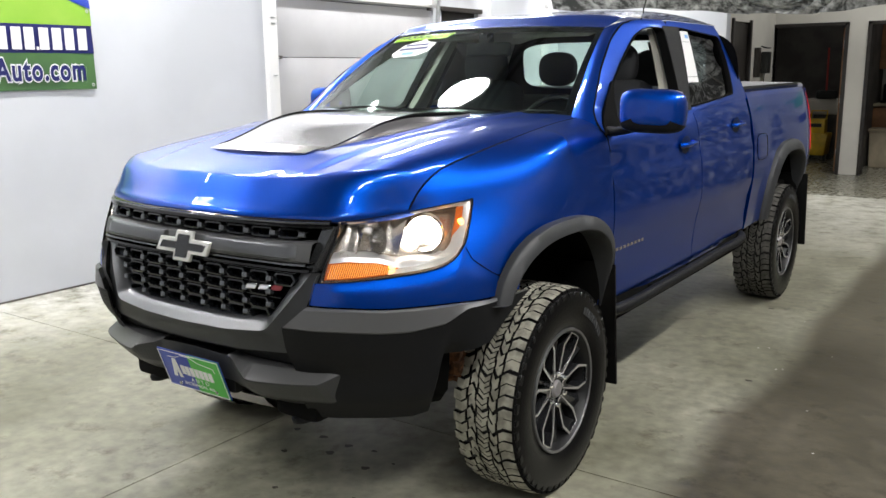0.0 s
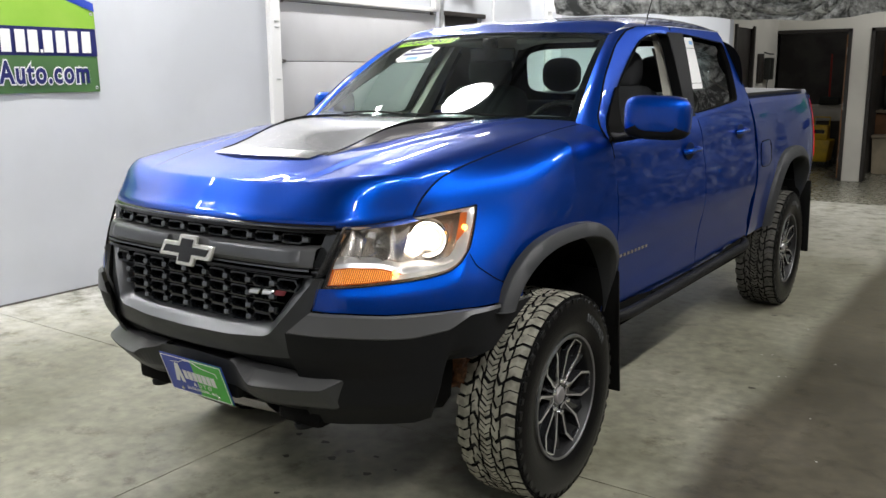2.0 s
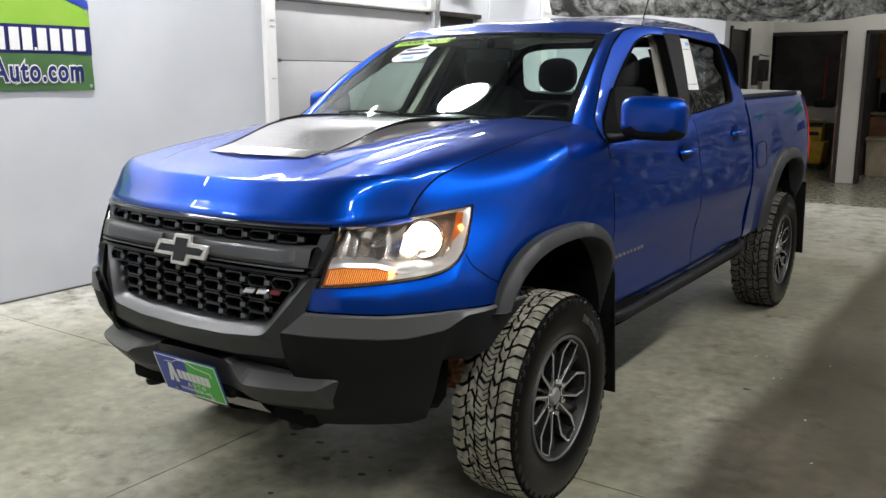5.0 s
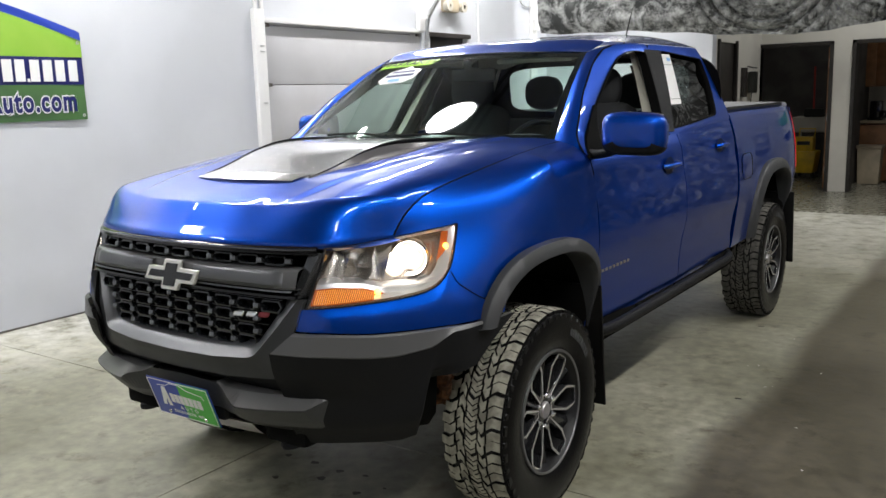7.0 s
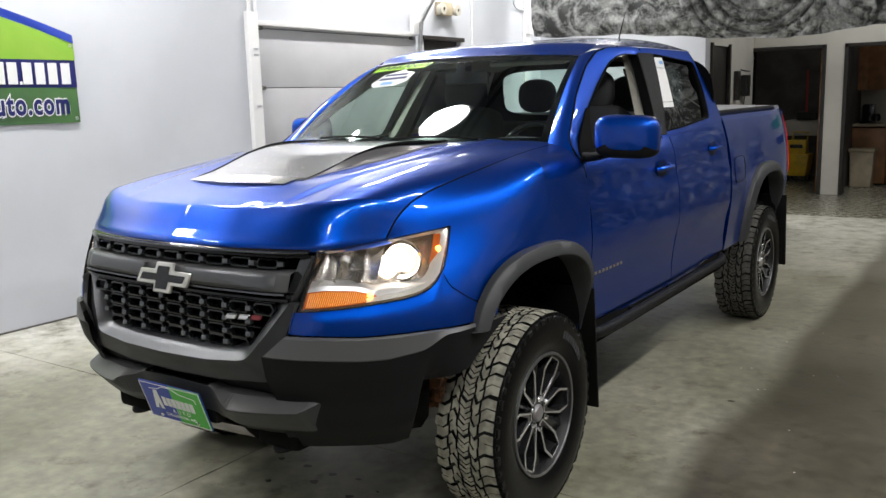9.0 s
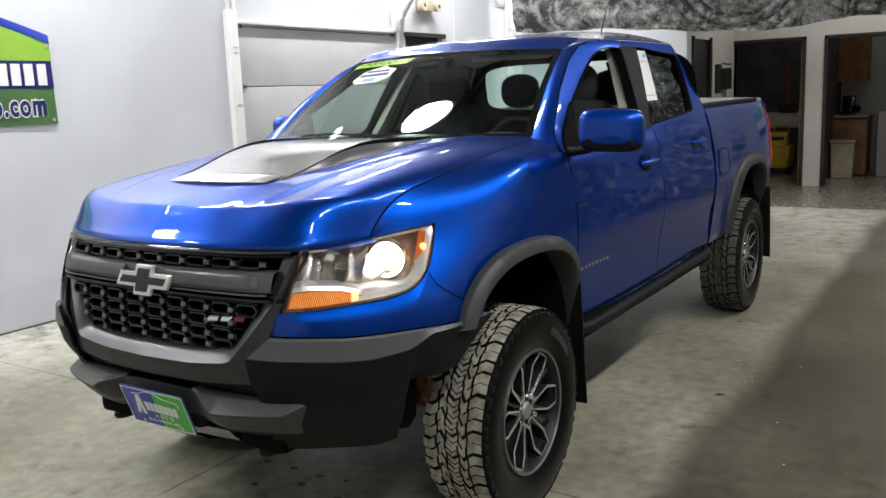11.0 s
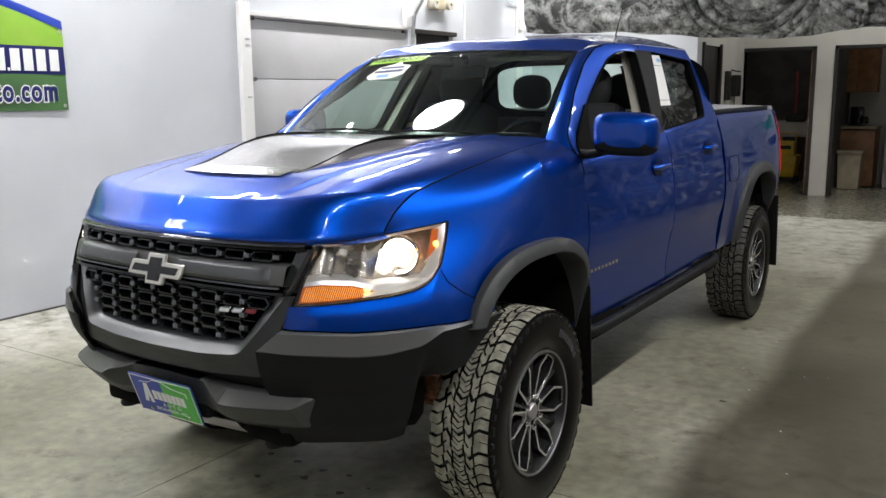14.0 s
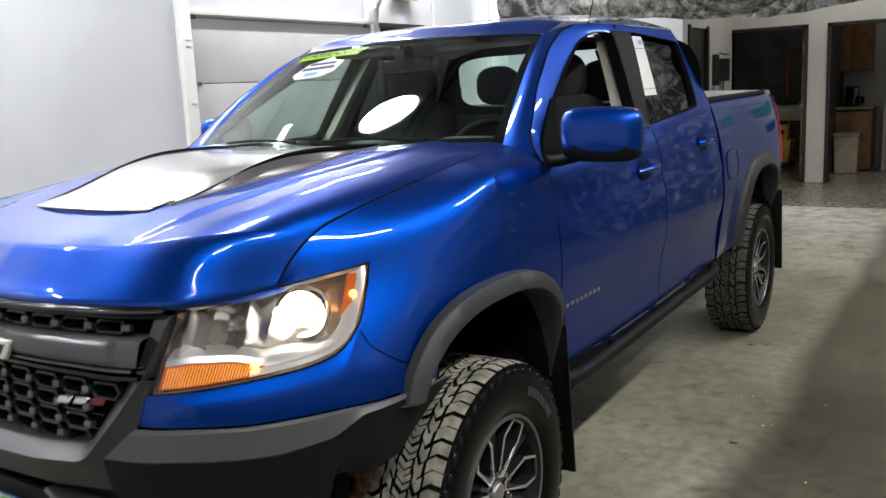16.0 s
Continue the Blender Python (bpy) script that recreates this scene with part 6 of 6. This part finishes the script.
def cabin():
    part("dashboard", grid([[(x, y, z - 0.10 * (abs(x) / 0.75) ** 6) for x in steps(-0.72, 0.72, 24)] for y, z in ((0.18, 1.27), (0.32, 1.31), (0.55, 1.315), (0.72, 1.30), (0.78, 1.26), (0.78, 1.12), (0.74, 0.92))]), DASH, truck)
    part("instrument_hood", grid([[(0.38 + 0.19 * s, y, z - 0.05 * s ** 4) for s in steps(-1, 1, 12)] for y, z in ((0.46, 1.305), (0.58, 1.345), (0.74, 1.35), (0.75, 1.26))]), DASH, truck)
    ring_ = [Vector((0.38 + 0.185 * math.cos(a), 0.87 + 0.06 * math.sin(a), 1.225 + 0.175 * math.sin(a))) for a in steps(0, 2 * math.pi, 36)]
    part("steering_wheel", tube(ring_, 0.016, 10), GLOSSB, truck)
    part("wheel_hub", box(0.16, 0.07, 0.13, (0.38, 0.85, 1.22), 0.025), DASH, truck)
    part("wheel_spokes", box(0.34, 0.03, 0.035, (0.38, 0.865, 1.22), 0.01), GUN, truck)
    for x, y in ((0.38, 1.34), (-0.38, 1.34)):
        def taper(bm, z0, z1, k):
            for v in bm.verts:
                f = ease(z0, z1, v.co.z)
                v.co.x = x + (v.co.x - x) * (1 - k * f)
            return bm
        s = part("front_seat", taper(box(0.50, 0.17, 0.66, (x, y + 0.10, 1.14), 0.06, 4, pose(0, 0, 0, -14)), 1.2, 1.55, 0.25), SEAT, truck, "black cloth bucket seat")
        part("seat_cushion", box(0.50, 0.52, 0.16, (x, y - 0.20, 0.86), 0.05, 4), SEAT, s)
        part("headrest", pillow(0.27, 0.12, 0.22, (x, y + 0.17, 1.545), 0.8), SEAT, s)
        for d in (-0.05, 0.05):
            part("headrest_post", tube([(x + d, y + 0.165, 1.40), (x + d, y + 0.17, 1.53)], 0.006, 6), STEEL, s)
    b = part("rear_bench", box(1.36, 0.16, 0.56, (0, 2.16, 1.09), 0.05, 3, pose(0, 0, 0, -10)), SEAT, truck, "black cloth rear bench seat")
    part("bench_cushion", box(1.36, 0.48, 0.16, (0, 1.98, 0.82), 0.05, 3), SEAT, b)
    for x in (-0.31, 0.31):
        part("headrest", pillow(0.26, 0.10, 0.21, (x, 2.24, 1.525), 0.85), SEAT, b)
    # headliner, belts and inner pillars
    part("headliner", grid([[(x, y, 1.735 - 0.06 * (abs(x) / 0.62) ** 4) for x in steps(-0.60, 0.60, 12)] for y in steps(1.0, 2.25, 8)]), TRIMB, truck, "pale grey headliner")
    for sg in (1, -1):
        s = (lambda q: q) if sg > 0 else other
        part("inner_pillar", s(grid([[gh(lerp(lerp(1.26, 1.45, k), lerp(1.41, 1.60, k), f), lerp(1.0, 1.72, k), -0.055) for f in (0, 0.5, 1)] for k in steps(0, 1, 8)])), TRIMB, truck)
        part("inner_pillar", s(grid([[gh(lerp(1.29, 1.475, k) + 0.03 * (f > 0.8), lerp(1.30, 1.715, k), lerp(-0.045, -0.102, f)) for f in (0, 0.4, 0.8, 1.0)] for k in steps(0, 1, 8)])), TRIMB, truck, "beige pillar trim")
        part("door_card", s(grid([[gh(y, z, -0.08) for y in steps(0.5, 2.28, 10)] for z in (0.65, 0.9, 1.15, 1.285)])), DASH, truck)
        part("seat_belt", s(grid([[gh(1.50 + w - 0.13 * (1 - k), lerp(1.15, 1.65, k), -0.12) for w in (-0.022, 0.022)] for k in steps(0, 1, 4)])), INK, truck)
        part("sun_visor", box(0.40, 0.16, 0.02, (sg * 0.30, 1.05, 1.695), 0.008, 2, pose(0, 0, 0, 12)), TRIMB, truck)
    part("rear_mirror", box(0.24, 0.03, 0.065, (0.0, 0.92, 1.62), 0.012, 3), GLOSSB, truck)
    part("mirror_stalk", box(0.05, 0.07, 0.09, (0.0, 0.90, 1.655), 0.012), GLOSSB, truck)


cabin()


# stickers on the glass
def on_glass(s, k, d=-0.003):
    return ws_point(s, k) + Vector((0, 0.5, -0.85)) * d


def stickers():
    def sheet(outline, d=-0.003, n=1):
        bm = bmesh.new()
        c = Vector((0, 0))
        for p in outline:
            c += Vector(p)
        c /= len(outline)
        return grid([[on_glass(*c.lerp(Vector(p), f), d) for p in outline] for f in (0.02, 0.5, 1.0)], bm, close=True)
    q = part("warranty_sticker", sheet([(s, 0.862) for s in steps(-0.915, -0.33, 8)] + [(s, 0.945) for s in steps(-0.30, -0.90, 8)]), LIME, truck, "lime green windshield sticker reading WARRANTY")
    t = bpy.data.curves.new("text", "FONT")
    t.body, t.size, t.align_x, t.align_y, t.extrude = "WARRANTY", 0.068, "CENTER", "CENTER", 0.0005
    a, b, c = on_glass(-0.80, 0.903, -0.006), on_glass(-0.42, 0.903, -0.006), on_glass(-0.61, 0.94, -0.006)
    mid = on_glass(-0.61, 0.903, -0.006)
    ax = (b - a).normalized()
    ay = (c - mid)
    ay = (ay - ax * ay.dot(ax)).normalized()
    tmp = new("lettering", t)
    tmp.matrix_world = Matrix.Translation(mid) @ Matrix((ax, ay, ax.cross(ay))).transposed().to_4x4()
    tmp.parent = q
    t.materials.append(INK)
    def big(pts):
        return [(-0.53 + (a - -0.59) * 1.65, 0.735 + (b - 0.755) * 1.85) for a, b in pts]
    hexa = [(-0.705, 0.715), (-0.66, 0.685), (-0.52, 0.690), (-0.475, 0.72), (-0.49, 0.79), (-0.55, 0.80), (-0.59, 0.825), (-0.64, 0.80), (-0.69, 0.785)]
    e = part("report_sticker", sheet(big(hexa)), WHITE, truck, "white and blue vehicle report sticker")
    part("sticker_print", sheet(big([(-0.68, 0.735), (-0.50, 0.74), (-0.505, 0.758), (-0.68, 0.753)]), -0.0045), NAVY, e)
    part("sticker_print", sheet(big([(-0.67, 0.768), (-0.52, 0.770), (-0.525, 0.785), (-0.67, 0.783)]), -0.0045), NAVY, e)
    part("sticker_print", sheet(big([(-0.63, 0.70), (-0.55, 0.70), (-0.56, 0.722), (-0.63, 0.72)]), -0.0045), SKY, e)
    # window form on the rear door glass
    bm = grid([[gh(lerp(1.47, 1.62, f) + 0.136 * k, lerp(1.455, 1.705, k), 0.002) for f in (0, 0.5, 1)] for k in steps(0, 1, 6)])
    p = part("window_form", thicken(bm, 0.001), WHITE, truck, "white printed buyer form on the rear side window")
    part("form_print", grid([[gh(lerp(1.55, 1.60, f) + 0.136 * k, lerp(1.455, 1.705, k), 0.005) for f in (0, 1)] for k in (0.86, 0.93)]), SKY, p)
    for k0 in (0.10, 0.78):
        part("form_print", grid([[gh(lerp(1.48, 1.61, f) + 0.136 * k, lerp(1.455, 1.705, k), 0.005) for f in (0, 1)] for k in (k0, k0 + 0.008)]), INK, p)


stickers()


# ---- things round the walls and in the back rooms ----
def banner():
    x = WX + 0.012
    b = thing("banner", "green and blue vinyl advertising banner on the wall", "banner")
    y0, y1, z0 = -1.5, 1.132, 1.426
    def sheet(f0, f1, mat, d, name="banner_sheet"):
        rows = [[(x + d + 0.003 * math.sin(7 * y + 3 * f), y, lerp(f0(y), f1(y), f)) for y in steps(y0, y1, 40)] for f in steps(0, 1, 6)]
        return part(name, thicken(grid(rows), 0.001), mat, b)
    sheet(lambda y: z0, lambda y: 1.676, BANG, 0.004)
    sheet(lambda y: 1.676, lambda y: 1.868, NAVY, 0.004)
    top = lambda y: 2.045 + 0.45 * (1 - ((y + 1.5) / 2.632) ** 2)
    sheet(lambda y: 1.868, lambda y: top(y) - 0.06, LIMEG, 0.004)
    sheet(lambda y: top(y) - 0.06, lambda y: top(y), BLUEV, 0.004, "banner_edge")
    # a number in plain bars above, the readable end of an address below
    for k, y in enumerate((1.047, 0.947, 0.852, 0.757, 0.650, 0.560, 0.460, 0.350, 0.255, 0.160)):
        bar = part("lettering_bar", box(0.002, 0.070, 0.148, (0, 0, 0), 0.0008, 1), WHITE, b)
        bar.location = (x + 0.012, y, 1.772)
    for y in (0.790, 0.433):
        part("lettering_bar", box(0.002, 0.020, 0.022, (x + 0.012, y - 0.083 if y > 0.7 else y - 0.03, 1.707), 0.0008, 1), WHITE, b)
    for mat, grow, d in ((WHITE, 0.016, 0.0105), (NAVY, 0.006, 0.0125)):
        t = bpy.data.curves.new("lettering", "FONT")
        t.body, t.size, t.align_x, t.extrude, t.offset, t.space_character = "Auto.com", 0.205, "RIGHT", 0.0006, grow, 1.16
        t.materials.append(mat)
        ob = new("lettering", t)
        ob.parent = b
        ob.matrix_local = Matrix(((0, 0, 1, x + d), (0.70, 0, 0, 1.055), (0, 1, 0, 1.494), (0, 0, 0, 1)))
    for z in (z0 + 0.03, 1.97):
        part("grommet", lathe([(0, 0.008), (0.003, 0.012), (0.004, 0.006)], 14), SATIN, b).location = (x + 0.011, y1 - 0.03, z)


LIMEG = material("lime_green_print", (0.20, 0.45, 0.03), 0.4, color2=(0.42, 0.60, 0.10), scale=0.7)
banner()


def back_rooms():
    c = thing("base_cabinet", "oak base cabinet with a laminate top", "cabinet")
    part("body", box(0.70, 0.6, 0.86, (0.10, 12.55, 0.45), 0.005), OAK, c)
    part("side_panel", box(0.02, 0.6, 0.88, (0.46, 12.55, 0.46), 0.003), OAK, c)
    part("countertop", box(0.78, 0.66, 0.04, (0.10, 12.55, 0.925), 0.008), BEIGE, c)
    w = thing("wall_cabinet", "oak wall cabinet with two doors", "cabinet")
    part("body", box(0.62, 0.34, 0.75, (0.10, 12.7, 1.84), 0.005), OAK, w)
    for x in (-0.03, 0.27):
        part("door", box(0.29, 0.02, 0.72, (x, 12.525, 1.84), 0.006), OAK, w)
    d = thing("towel_dispenser", "white wall paper towel dispenser", "dispenser")
    part("body", box(0.14, 0.12, 0.30, (0.34, 12.84, 1.62), 0.02), WHITE, d)
    slab("wall_kitchen", -0.02, 3.0, 12.9, 13.0, 0, CEIL, BACKW, label="pale wall of the kitchenette", category="wall")
    m = thing("coffee_maker", "black coffee maker on the counter", "coffee maker")
    part("body", box(0.18, 0.22, 0.30, (0.16, 12.55, 1.095), 0.03), GLOSSB, m)
    part("base", box(0.22, 0.28, 0.04, (0.16, 12.53, 0.966), 0.01), GLOSSB, m)
    part("jug", lathe([(0, 0.02), (0.0, 0.06), (0.06, 0.07), (0.11, 0.05)], 20), GLOSSB, m).matrix_local = pose(0.28, 12.42, 0.985, 0, -90, 0)
    t = thing("waste_bin", "beige plastic waste bin with a lid", "waste bin")
    bm = box(0.34, 0.28, 0.54, (0.19, 11.95, 0.27), 0.02)
    for v in bm.verts:
        k = 0.86 + 0.14 * v.co.z / 0.54
        v.co.x = 0.19 + (v.co.x - 0.19) * k
    part("body", bm, BEIGE, t)
    part("lid", box(0.37, 0.31, 0.05, (0.19, 11.95, 0.565), 0.015), BEIGE, t)
    fr = thing("refrigerator", "pale steel refrigerator edge", "refrigerator")
    part("body", box(0.6, 0.6, 1.0, (0.92, 12.5, 0.5), 0.02), PINK, fr)
    # cleaning things in the other room
    b = thing("mop_bucket", "yellow wheeled mop bucket with wringer", "mop bucket")
    bm = box(0.36, 0.42, 0.36, (-0.86, 12.6, 0.27), 0.03)
    for v in bm.verts:
        k = 0.8 + 0.2 * ease(0.09, 0.45, v.co.z)
        v.co.x = -0.86 + (v.co.x + 0.86) * k
    part("tub", bm, YELLOW, b)
    part("wringer", box(0.30, 0.22, 0.24, (-0.88, 12.52, 0.56), 0.03), YELLOW, b)
    part("wringer_slot", box(0.2, 0.02, 0.06, (-0.88, 12.405, 0.58), 0.008), INK, b)
    part("handle", tube([(-1.0, 12.62, 0.6), (-1.0, 12.7, 0.8), (-0.76, 12.7, 0.8), (-0.76, 12.62, 0.6)], 0.012, 8), YELLOW, b)
    for x in (-1.0, -0.72):
        for y in (12.45, 12.75):
            part("caster", lathe([(-0.015, 0.01), (-0.015, 0.045), (0.015, 0.045), (0.015, 0.01)], 16), INK, b).location = (x, y, 0.047)
    v = thing("push_broom", "red handled broom leaning on the wall", "broom")
    part("handle", tube([(-0.86, 12.98, 1.09), (-0.97, 13.5, 1.82)], 0.016, 8), REDP, v)
    part("head", box(0.32, 0.10, 0.14, (-0.85, 12.98, 1.053), 0.03), INK, v)
    s = thing("utility_sink", "grey utility sink on legs", "sink")
    part("basin", box(0.9, 0.5, 0.26, (-0.75, 13.2, 0.855), 0.03), BACKW, s)
    for x in (-1.1, -0.4):
        part("leg", tube([(x, 13.2, 0.0), (x, 13.2, 0.74)], 0.018, 8), STEEL, s)
    p = thing("wall_phone", "black wall telephone with a hanging cord", "telephone")
    part("body", box(0.10, 0.18, 0.30, (SX + 0.055, 10.1, 1.58), 0.02), INK, p)
    part("cord", tube([spline([(SX + 0.05, 10.08, 1.44), (SX + 0.05, 10.05, 1.23), (SX + 0.05, 10.13, 1.13), (SX + 0.05, 10.17, 1.28)], q) for q in steps(0, 3, 16)], 0.008, 6), INK, p)
    part("hook", tube([(SX + 0.02, 9.95, 1.80), (SX + 0.08, 10.0, 1.78), (SX + 0.08, 10.2, 1.78)], 0.01, 6), INK, p)
    po = thing("wall_poster", "green and white poster on the back wall", "poster")
    part("sheet", box(0.75, 0.004, 0.95, (1.95, BY - 0.004, 1.55)), WHITE, po)
    part("print", box(0.70, 0.003, 0.35, (1.95, BY - 0.009, 1.80)), GREENV, po)
    part("print", box(0.70, 0.003, 0.22, (1.95, BY - 0.009, 1.25)), NAVY, po)
    j = thing("time_clock", "dark box on the passage wall", "wall box")
    part("body", box(0.06, 0.14, 0.40, (SX + 0.032, 9.75, 1.58), 0.01), BROWNF, j)


back_rooms()
